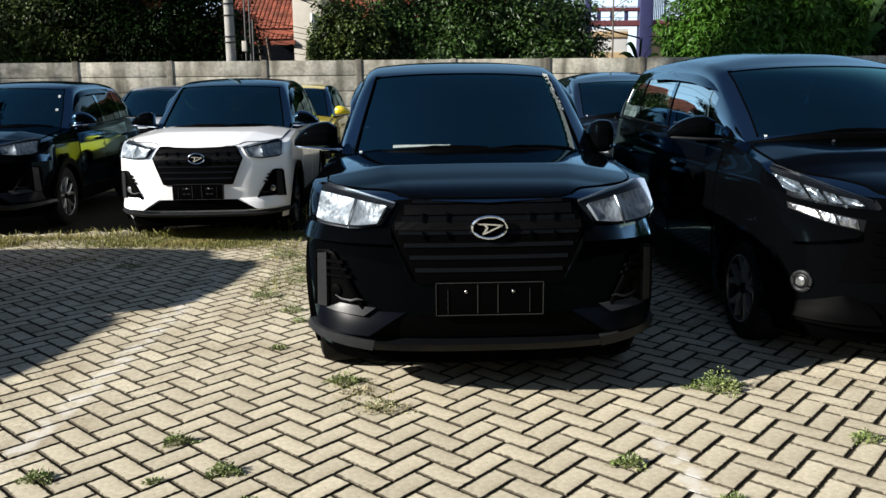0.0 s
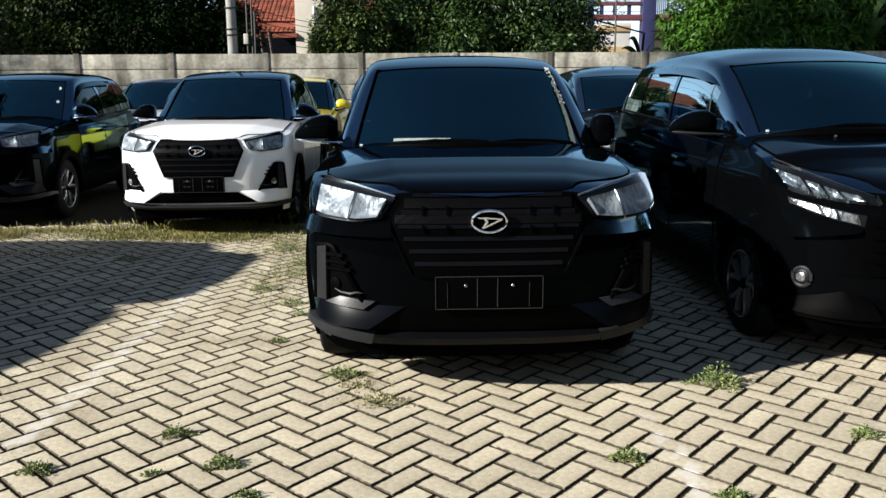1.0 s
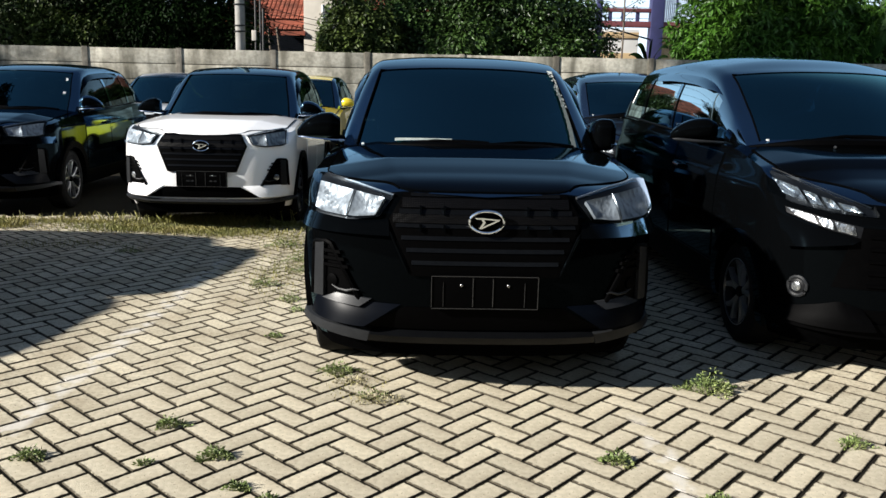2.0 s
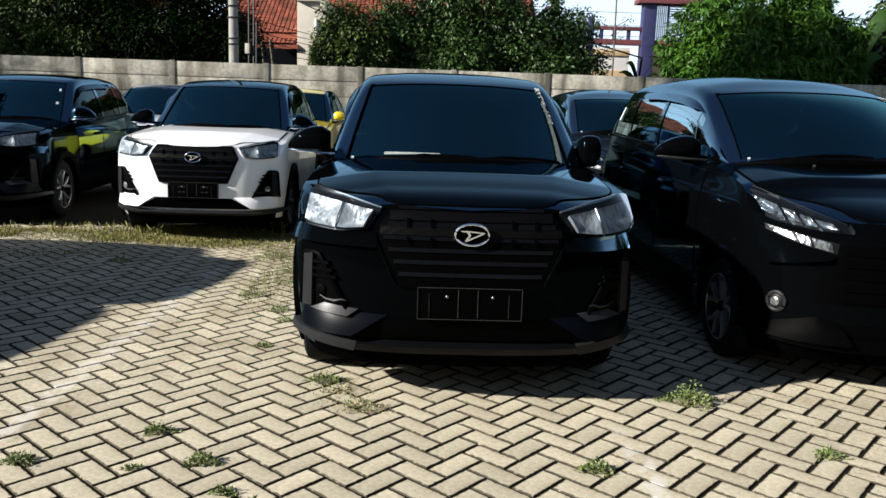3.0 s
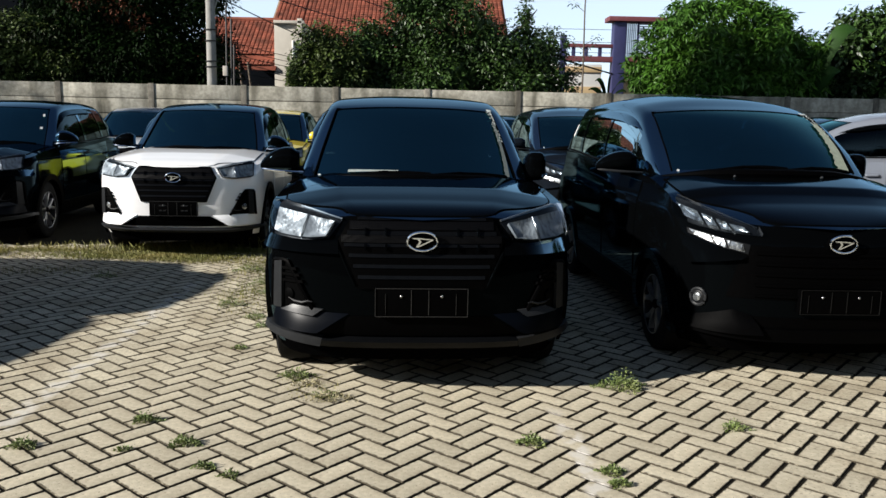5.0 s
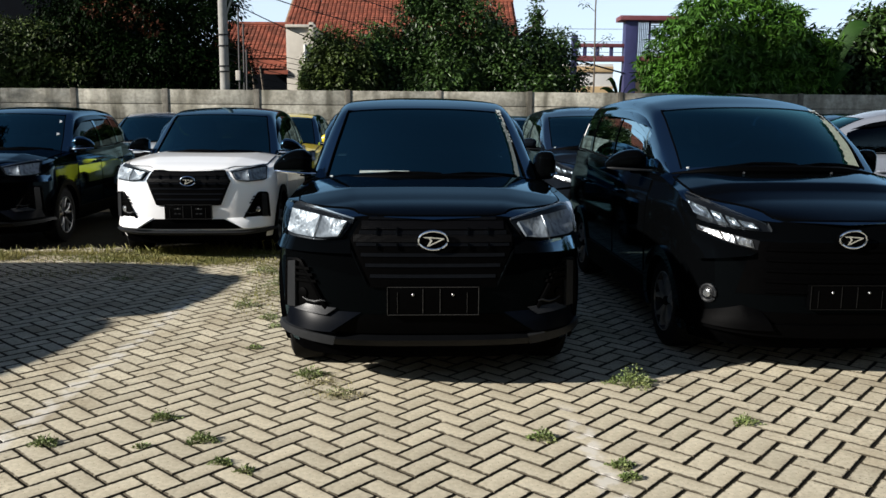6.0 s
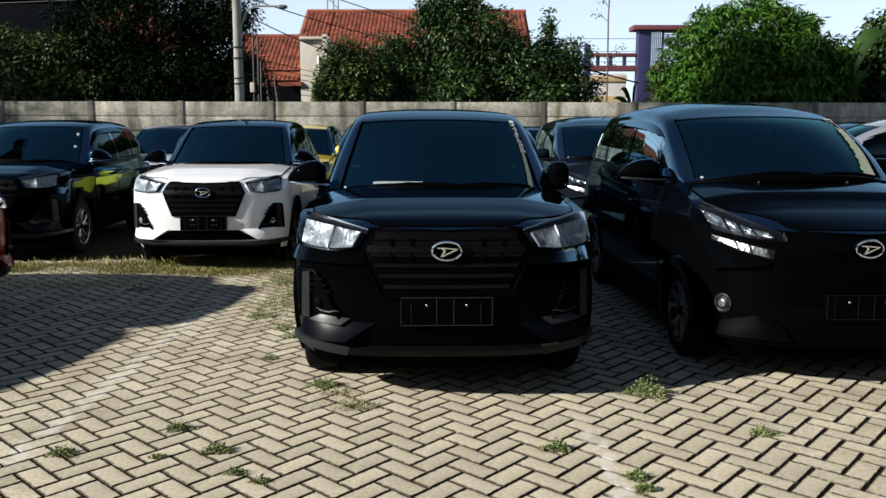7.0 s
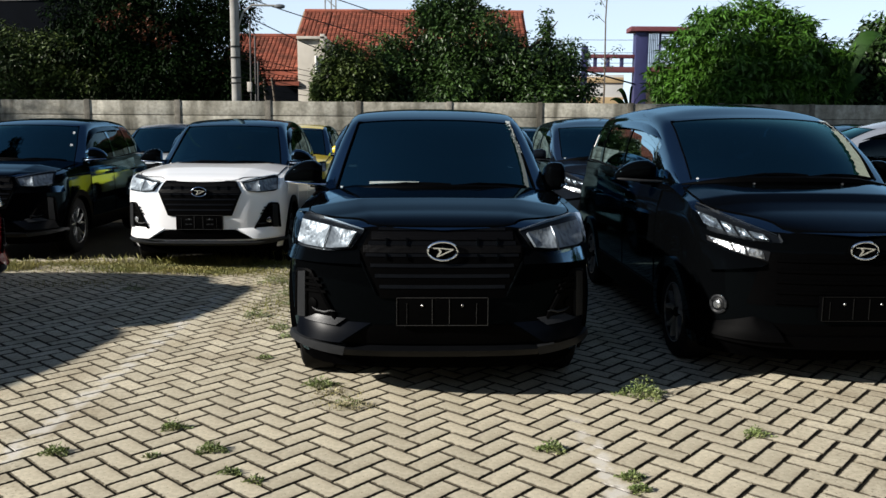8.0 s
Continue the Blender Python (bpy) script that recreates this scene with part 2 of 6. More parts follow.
def grimy_edges(m, half_long, half_short):
    """Soil rubbed over the rims of the blocks, from each block's own flat coordinates."""
    n, l = m.node_tree.nodes, m.node_tree.links
    b = n["Principled BSDF"]
    colour = b.inputs["Base Color"].links[0].from_socket
    uv, xyz, ns, geo = (n.new("ShaderNode" + k) for k in ("UVMap", "SeparateXYZ", "TexNoise", "NewGeometry"))
    ns.inputs["Scale"].default_value, ns.inputs["Detail"].default_value = 45.0, 4
    l.new(geo.outputs["Position"], ns.inputs["Vector"])
    l.new(uv.outputs[0], xyz.inputs[0])

    def op(kind, a, c):
        k = n.new("ShaderNodeMath")
        k.operation = kind
        for i, v in enumerate((a, c)):
            if isinstance(v, (int, float)):
                k.inputs[i].default_value = v
            else:
                l.new(v, k.inputs[i])
        return k.outputs[0]
    d = op('MINIMUM', op('SUBTRACT', half_long, op('ABSOLUTE', xyz.outputs["X"], 0)), op('SUBTRACT', half_short, op('ABSOLUTE', xyz.outputs["Y"], 0)))
    d = op('SUBTRACT', d, op('MULTIPLY', op('SUBTRACT', ns.outputs["Fac"], 0.42), 0.018))
    r = n.new("ShaderNodeMapRange")
    r.inputs[1].default_value, r.inputs[2].default_value, r.inputs[3].default_value, r.inputs[4].default_value = 0.0, 0.005, 0.95, 0.0
    l.new(d, r.inputs[0])
    mx = n.new("ShaderNodeMix")
    mx.data_type = 'RGBA'
    mx.inputs[7].default_value = (0.042, 0.034, 0.022, 1)
    l.new(r.outputs[0], mx.inputs[0])
    l.new(colour, mx.inputs[6])
    l.new(mx.outputs[2], b.inputs["Base Color"])


for m_pave in (M_PAVER, M_PAVER_FAR):
    grimy_edges(m_pave, 0.10325, 0.0484)
    worn_lines(m_pave, ((-1.70, 2.4, 6.8, -0.02), (0.98, 1.8, 3.6, -0.02)))
# soil of the joints; its bare stretch behind the grass imitates shade
M_DIRT_SHADE = mat("joint_soil_and_shade", (0.010, 0.0085, 0.006), 0.95, spec=0.1, vary=0.35, scale=14, bump=0.5, bump_scale=60, second=(0.018, 0.017, 0.009), second_scale=1.3)
def streaked(name, base, dirt, amount):
    """Concrete with rain streaks that run down, blotches and pores."""
    m = mat(name, base, 0.9, spec=0.2, vary=0.30, scale=13, bump=0.5, bump_scale=45, per_object=0.14, second=dirt, second_scale=1.5, second_amount=0.8)
    n, l = m.node_tree.nodes, m.node_tree.links
    b = n["Principled BSDF"]
    src = b.inputs["Base Color"].links[0].from_socket
    geo, mp, ns, mr, mx = (n.new("ShaderNode" + k) for k in ("NewGeometry", "Mapping", "TexNoise", "MapRange", "Mix"))
    mp.inputs["Scale"].default_value = (1.9, 1.9, 0.35)
    ns.inputs["Scale"].default_value, ns.inputs["Detail"].default_value = 1.3, 7
    mr.inputs[1].default_value, mr.inputs[2].default_value, mr.inputs[4].default_value = 0.46, 0.66, amount
    mx.data_type = 'RGBA'
    mx.inputs[7].default_value = (*[q * 0.55 for q in dirt], 1)
    l.new(geo.outputs["Position"], mp.inputs[0])
    l.new(mp.outputs[0], ns.inputs["Vector"])
    l.new(ns.outputs["Fac"], mr.inputs[0])
    l.new(mr.outputs[0], mx.inputs[0])
    l.new(src, mx.inputs[6])
    l.new(mx.outputs[2], b.inputs["Base Color"])
    return m


M_CONCRETE = streaked("precast_concrete", (0.42, 0.40, 0.335), (0.15, 0.14, 0.105), 0.85)
M_POST = streaked("precast_post", (0.20, 0.185, 0.155), (0.07, 0.065, 0.05), 0.9)
# near-black blotches paint the shade between leaf clumps into the colour
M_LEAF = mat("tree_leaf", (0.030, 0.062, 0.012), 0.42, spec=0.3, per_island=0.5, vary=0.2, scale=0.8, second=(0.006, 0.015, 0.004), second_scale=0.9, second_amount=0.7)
# leaves darkened so that the colour itself carries the shade
M_LEAF_DARK = mat("shade_darkened_leaf", (0.0055, 0.014, 0.0032), 0.5, spec=0.03, per_island=0.5, vary=0.3, scale=0.6, second=(0.0022, 0.005, 0.0014), second_scale=0.7, second_amount=0.7)
M_MANGO = mat("mango_leaf", (0.040, 0.100, 0.010), 0.45, spec=0.2, per_island=0.45, vary=0.2, scale=0.8, second=(0.04, 0.10, 0.02), second_scale=0.6, second_amount=0.6)
M_RUST = mat("reddish_new_leaf", (0.11, 0.035, 0.015), 0.6, spec=0.25, per_island=0.5, vary=0.2, scale=0.8)
M_BANANA = mat("banana_leaf", (0.018, 0.048, 0.008), 0.5, spec=0.2, vary=0.2, scale=5, bump=0.3, bump_scale=20)
# dark second tone stands in for shade inside the olive crowns
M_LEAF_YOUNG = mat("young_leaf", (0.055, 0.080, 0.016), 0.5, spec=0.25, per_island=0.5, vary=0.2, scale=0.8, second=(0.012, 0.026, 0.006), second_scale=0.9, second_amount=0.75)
M_BARK = mat("bark", (0.10, 0.08, 0.06), 0.9, vary=0.3, scale=9, bump=0.6, bump_scale=30)
M_WEED = mat("weed_leaf", (0.125, 0.175, 0.05), 0.6, per_island=0.45, second=(0.26, 0.25, 0.10), second_scale=6, second_amount=0.5)
M_STRAW = mat("dry_weed_leaf", (0.36, 0.32, 0.19), 0.7, per_island=0.45, second=(0.22, 0.21, 0.09), second_scale=9, second_amount=0.6)
M_GRASS = mat("dry_grass", (0.125, 0.128, 0.024), 0.7, per_island=0.45, second=(0.27, 0.225, 0.07), second_scale=2, second_amount=0.7)
M_TILE = mat("clay_roof_tile", (0.25, 0.074, 0.046), 0.85, spec=0.2, vary=0.25, scale=3, per_object=0.12, per_island=0.32, second=(0.12, 0.045, 0.03), second_scale=1.8, second_amount=0.8)
M_PLASTER = mat("painted_plaster", (0.50, 0.465, 0.40), 0.85, vary=0.08, scale=3, bump=0.1, bump_scale=40, second=(0.40, 0.37, 0.32), second_scale=0.8, second_amount=0.5)
M_TAN = mat("tan_plaster", (0.55, 0.40, 0.22), 0.85, vary=0.1, scale=2, bump=0.1, bump_scale=40)
M_WHITEWALL = mat("white_plaster", (0.60, 0.60, 0.58), 0.8, vary=0.05, scale=2)
M_BLUE = mat("blue_painted_concrete", (0.018, 0.02, 0.075), 0.6, vary=0.15, scale=3)
M_MAROON = mat("maroon_paint", (0.12, 0.03, 0.035), 0.6, vary=0.15, scale=3)
M_LOUVRE = mat("grey_blue_louvre", (0.35, 0.40, 0.50), 0.5, vary=0.1, scale=4)
M_POLE = mat("grey_pole", (0.27, 0.265, 0.245), 0.8, spec=0.2, vary=0.25, scale=6, second=(0.16, 0.155, 0.14), second_scale=3, bump=0.1, bump_scale=30)
M_LAMPHEAD = mat("dark_lamp_head", (0.09, 0.10, 0.11), 0.6, vary=0.15, scale=8)
M_CABLE = mat("black_cable", (0.015, 0.015, 0.015), 0.6)
M_BRICK = mat("red_brick", (0.38, 0.13, 0.07), 0.9, vary=0.25, scale=6, bump=0.3, per_island=0.2)
# cladding colour; on the porch wall it stands in for shade
M_DARKWALL = mat("dark_cladding_and_porch_shade", (0.002, 0.003, 0.005), 0.9, spec=0.05, vary=0.2, scale=1.5)
M_BRACKET = mat("charcoal_plastic", (0.0135, 0.0145, 0.016), 0.4, spec=0.15, vary=0.15, scale=30, bump=0.08, bump_scale=350)
M_WOOD = mat("weathered_wood", (0.28, 0.21, 0.14), 0.85, vary=0.25, scale=10, bump=0.3)


# ---------------- mesh helpers ----------------
def mk(name, V, F, material, parent=None, label="", smooth=True):
    me = bpy.data.meshes.new(name)
    me.from_pydata([tuple(v) for v in V], [], F)
    me.materials.append(material)
    if smooth:
        me.polygons.foreach_set("use_smooth", [True] * len(me.polygons))
        me.set_sharp_from_angle(angle=radians(38))
    me.update()
    ob = new(name, me)
    ob.parent = parent
    if label:
        tagged(ob, label)
    return ob


def thing(name, m, label, category, group="", kind=""):
    e = new(name)
    e.empty_display_size = 0.2
    e.matrix_world = m
    return tagged(e, label, category, group, kind)


def join(*vfs):
    V, F = [], []
    for v, f in vfs:
        k = len(V)
        V += list(v)
        F += [tuple(i + k for i in q) for q in f]
    return V, F


def box_vf(x0, x1, y0, y1, z0, z1, b=0.0):
    """A box with chamfered edges, as a superposed three-slice hull."""
    if b <= 0:
        V = [(x, y, z) for z in (z0, z1) for y in (y0, y1) for x in (x0, x1)]
        return V, [(0, 2, 3, 1), (4, 5, 7, 6), (0, 1, 5, 4), (2, 6, 7, 3), (0, 4, 6, 2), (1, 3, 7, 5)]
    bm = bmesh.new()
    bmesh.ops.create_cube(bm, size=1)
    for v in bm.verts:
        v.co = Vector(((x0 + x1) / 2 + v.co.x * (x1 - x0), (y0 + y1) / 2 + v.co.y * (y1 - y0), (z0 + z1) / 2 + v.co.z * (z1 - z0)))
    bmesh.ops.bevel(bm, geom=bm.edges[:], offset=b, segments=2, affect='EDGES', profile=0.6)
    bm.verts.index_update()
    V = [tuple(v.co) for v in bm.verts]
    F = [tuple(v.index for v in f.verts) for f in bm.faces]
    bm.free()
    return V, F


def tube_vf(pts, r, n=8, taper=None):
    """A tube along points; taper gives a radius factor at each point."""
    pts = [Vector(p) for p in pts]
    V, F = [], []
    for i, p in enumerate(pts):
        d = (pts[min(i + 1, len(pts) - 1)] - pts[max(i - 1, 0)]).normalized()
        a = d.cross(Vector((0, 0, 1)) if abs(d.z) < 0.95 else Vector((1, 0, 0))).normalized()
        c = d.cross(a)
        rr = r * (taper[i] if taper else 1)
        V += [p + (a * math.cos(k * 2 * math.pi / n) + c * math.sin(k * 2 * math.pi / n)) * rr for k in range(n)]
    for i in range(len(pts) - 1):
        F += [(i * n + k, i * n + (k + 1) % n, (i + 1) * n + (k + 1) % n, (i + 1) * n + k) for k in range(n)]
    F += [tuple(range(n))[::-1], tuple((len(pts) - 1) * n + k for k in range(n))]
    return V, F


def lathe_vf(profile, n=32, centre=(0, 0, 0)):
    """Turns (x along the axle, radius) pairs round the x axis."""
    cx, cy, cz = centre
    V, F, k = [], [], len(profile)
    for j in range(n):
        a = 2 * math.pi * j / n
        V += [(cx + x, cy + r * math.cos(a), cz + r * math.sin(a)) for x, r in profile]
    for j in range(n):
        for i in range(k - 1):
            F.append((j * k + i, j * k + i + 1, ((j + 1) % n) * k + i + 1, ((j + 1) % n) * k + i))
    return V, F


def ellipsoid_vf(c, r, n=14, m=10, power=1.0):
    V, F = [], []
    for i in range(m + 1):
        th = math.pi * i / m
        for j in range(n):
            ph = 2 * math.pi * j / n
            p = (math.sin(th) * math.cos(ph), math.sin(th) * math.sin(ph), math.cos(th))
            p = [math.copysign(abs(q) ** power, q) for q in p]
            V.append(tuple(c[k] + r[k] * p[k] for k in range(3)))
    for i in range(m):
        F += [(i * n + j, (i + 1) * n + j, (i + 1) * n + (j + 1) % n, i * n + (j + 1) % n) for j in range(n)]
    return V, F


def lerp(a, b, t):
    return a + (b - a) * t


SLOPES = {}


def slopes_of(table):
    """Slopes at the knots of a table that never overshoot it, worked out once."""
    if id(table) not in SLOPES:
        h = [q[0] - p[0] for p, q in zip(table, table[1:])]
        d = [(q[1] - p[1]) / k for p, q, k in zip(table, table[1:], h)]
        m = [d[0]]
        for i in range(1, len(d)):
            if d[i - 1] * d[i] <= 0:
                m.append(0.0)
            else:
                w1, w2 = 2 * h[i] + h[i - 1], h[i] + 2 * h[i - 1]
                m.append((w1 + w2) / (w1 / d[i - 1] + w2 / d[i]))
        SLOPES[id(table)] = (table, m + [d[-1]])
    return SLOPES[id(table)][1]


def curve1(table, x):
    """Smooth value from (x, value) pairs."""
    if x <= table[0][0]:
        return table[0][1]
    m = slopes_of(table)
    for i in range(len(table) - 1):
        (x0, v0), (x1, v1) = table[i], table[i + 1]
        if x <= x1:
            h = x1 - x0
            t = (x - x0) / h
            return v0 * (1 + 2 * t) * (1 - t) ** 2 + h * m[i] * t * (1 - t) ** 2 + v1 * t * t * (3 - 2 * t) + h * m[i + 1] * t * t * (t - 1)
    return table[-1][1]


def spline3(rows):
    """A smooth path through rows of (w, x, y, z)."""
    tables = [[(q[0], q[k]) for q in rows] for k in (1, 2, 3)]
    return lambda w: Vector([curve1(t, w) for t in tables])


def along(pts, t):
    """Point at share t of a polyline of (x, z) pairs, spaced by length."""
    d = [math.dist(a, b) for a, b in zip(pts, pts[1:])]
    s = t * sum(d)
    for (a, b), q in zip(zip(pts, pts[1:]), d):
        if s <= q + 1e-9:
            k = s / q if q else 0
            return tuple(lerp(a[i], b[i], k) for i in range(len(a)))
        s -= q
    return pts[-1]


def slab_vf(fn, nu, nv, out, back):
    """A curved plate: fn(u, v) gives a point and its outward normal; out and back are its two skins."""
    A, B = [], []
    for j in range(nv + 1):
        for i in range(nu + 1):
            p, q = fn(i / nu, j / nv)
            A.append(p + q * out)
            B.append(p - q * back)
    k, w = len(A), nu + 1
    F = []
    for j in range(nv):
        for i in range(nu):
            a = j * w + i
            F.append((a, a + 1, a + w + 1, a + w))
            F.append((k + a, k + a + w, k + a + w + 1, k + a + 1))
    rim = [i for i in range(w)] + [j * w + nu for j in range(1, nv + 1)] + [nv * w + i for i in range(nu - 1, -1, -1)] + [j * w for j in range(nv - 1, 0, -1)]
    for a, b in zip(rim, rim[1:] + rim[:1]):
        F.append((b, a, k + a, k + b))
    return A + B, F


# ---------------- cars ----------------
SUV = dict(
    length=4.0, nose_depth=0.56, tail_depth=0.40, nose_pow=3.0, tail_pow=5.0, axles=(0.80, 3.325), tyre=0.335, arch=0.385,
    floor=0.235,
    half=[(0.2, 0.80), (0.34, 0.835), (0.5, 0.848), (0.72, 0.855), (0.86, 0.85), (0.95, 0.844), (0.97, 0.838), (1.05, 0.815), (1.12, 0.80), (1.2, 0.79)],
    nose=[(0.2, 0.13), (0.3, 0.05), (0.36, 0.015), (0.44, 0.0), (0.62, 0.005), (0.75, 0.015), (0.88, 0.035), (0.95, 0.09), (1.05, 0.20)],
    tail=[(0.2, 0.10), (0.4, 0.0), (0.8, 0.02), (1.15, 0.10)],
    top=[(0.0, 0.946), (0.1, 0.957), (0.2, 0.968), (0.35, 0.988), (0.55, 1.011), (0.8, 1.037), (1.2, 1.068), (2.2, 1.095), (3.3, 1.15), (4.0, 1.14)],
    crest=(0.957, 0.105, 0.25, 0.06), crease=(0.335, 0.20, 0.010), bonnet=[(0.03, 0.74), (0.11, 0.64), (0.2, 0.76), (0.34, 0.87), (0.5, 0.905), (1.2, 0.92)],
    rail=[(0, 0.745, 1.24, 1.07), (0.09, 0.700, 1.462, 1.252), (0.25, 0.612, 1.86, 1.560), (0.33, 0.608, 2.10, 1.606), (0.55, 0.612, 2.75, 1.632), (0.80, 0.600, 3.35, 1.608), (0.88, 0.605, 3.55, 1.55), (1, 0.745, 3.85, 1.16)],
    belt=[(0, 0.745, 1.24, 1.07), (0.09, 0.785, 1.42, 1.080), (0.25, 0.800, 1.85, 1.092), (0.33, 0.80, 2.10, 1.100), (0.55, 0.80, 2.75, 1.122), (0.80, 0.785, 3.40, 1.155), (0.88, 0.775, 3.60, 1.165), (1, 0.745, 3.85, 1.16)],
    bow=[(0, 0.26), (0.25, 0.10), (0.33, 0.05), (0.55, 0.0), (0.8, -0.03), (1, -0.08)], crown=[(0, 0.035), (0.25, 0.028), (0.33, 0.033), (0.55, 0.036), (0.8, 0.03), (1, 0.0)],
    screen=0.25, windows=[(0.10, 0.405), (0.43, 0.68), (0.71, 0.83)], mirror=(0.905, 1.36, 1.185), mirror_shape=(0.128, 0.124))
MPV = dict(
    length=4.2, nose_depth=0.62, tail_depth=0.35, nose_pow=2.7, tail_pow=5.0, axles=(0.79, 3.445), tyre=0.30, arch=0.345,
    floor=0.20,
    half=[(0.18, 0.78), (0.3, 0.81), (0.5, 0.825), (0.75, 0.832), (0.90, 0.828), (0.955, 0.824), (0.975, 0.818), (1.06, 0.795), (1.15, 0.785), (1.25, 0.775)],
    nose=[(0.18, 0.12), (0.26, 0.03), (0.36, 0.0), (0.55, 0.01), (0.7, 0.02), (0.8, 0.03), (0.9, 0.10), (1.0, 0.22)],
    tail=[(0.2, 0.08), (0.4, 0.0), (0.8, 0.02), (1.15, 0.08)],
    top=[(0.0, 0.90), (0.2, 0.955), (0.5, 1.02), (0.8, 1.075), (1.1, 1.12), (2.2, 1.150), (3.3, 1.195), (4.2, 1.20)],
    crest=(0.915, 0.10, 0.28, 0.162), crease=(0.40, 0.16, 0.09), bonnet=[(0.03, 0.85), (0.13, 0.68), (0.3, 0.80), (0.52, 0.895), (0.8, 0.915), (1.1, 0.915)],
    rail=[(0, 0.710, 1.07, 1.13), (0.09, 0.700, 1.335, 1.335), (0.26, 0.662, 1.82, 1.578), (0.34, 0.658, 2.07, 1.622), (0.55, 0.652, 2.75, 1.655), (0.80, 0.635, 3.65, 1.635), (0.89, 0.605, 3.93, 1.57), (1, 0.74, 4.12, 1.21)],
    belt=[(0, 0.710, 1.07, 1.13), (0.09, 0.765, 1.26, 1.118), (0.26, 0.785, 1.78, 1.138), (0.34, 0.788, 2.07, 1.146), (0.55, 0.788, 2.75, 1.172), (0.80, 0.778, 3.65, 1.208), (0.89, 0.765, 3.95, 1.215), (1, 0.74, 4.12, 1.21)],
    bow=[(0, 0.17), (0.26, 0.12), (0.34, 0.06), (0.55, 0.0), (0.8, -0.02), (1, -0.06)], crown=[(0, 0.035), (0.26, 0.038), (0.34, 0.066), (0.55, 0.086), (0.8, 0.07), (1, 0.02)],
    screen=0.26, windows=[(0.165, 0.435), (0.455, 0.685), (0.71, 0.865)], mirror=(0.955, 1.36, 1.205), mirror_shape=(0.140, 0.112))


def nose_y(c, x, z):
    """Front skin of a car body: how far behind the nose it lies at (x, z)."""
    k = min(abs(x) / curve1(c["half"], z), 0.9995)
    sn = k ** (c["nose_pow"] / 2)
    return curve1(c["nose"], z) + c["nose_depth"] * (1 - (1 - sn * sn) ** (1 / c["nose_pow"]))


def nose_point(c, x, z):
    """A point on the front skin and the way out of it."""
    e = 0.01
    hw = curve1(c["half"], z) * 0.992
    x = max(-hw, min(hw, x))
    p = Vector((x, nose_y(c, x, z), z))
    a = Vector((x + e, nose_y(c, min(x + e, hw), z), z)) - Vector((x - e, nose_y(c, max(x - e, -hw), z), z))
    b = Vector((0, nose_y(c, x, z + e) - nose_y(c, x, z - e), 2 * e))
    n = a.cross(b).normalized()
    return p, (n if n.y < 0 else -n)


def on_nose(c, top, bottom, out, back=0.02, nu=12, nv=4, low=None, tip=0.0):
    """A plate that follows the front skin between a top and a bottom line of (x, z) pairs; low: how far it stands out at its foot; tip: the share of that which is lost towards its last end."""
    def fn(u, v):
        a, b = along(top, u), along(bottom, u)
        p, n = nose_point(c, lerp(a[0], b[0], v), lerp(a[1], b[1], v))
        return (p + n * v * (low - out) * (1 - tip * u ** 3), n) if low is not None else (p, n)
    return slab_vf(fn, nu, nv, out, back)


def mirror_x(pts):
    return [(-x, z) for x, z in pts]


def on_side(c, side, top, bottom, out, back=0.01, nu=10, nv=5):
    """A plate on the flank between lines of (y, z) pairs."""
    def fn(u, v):
        a, b = along(top, u), along(bottom, u)
        y, z = lerp(a[0], b[0], v), lerp(a[1], b[1], v)
        return Vector((side * curve1(c["half"], z), y, z)), Vector((side, 0, 0))
    return slab_vf(fn, nu, nv, out, back)


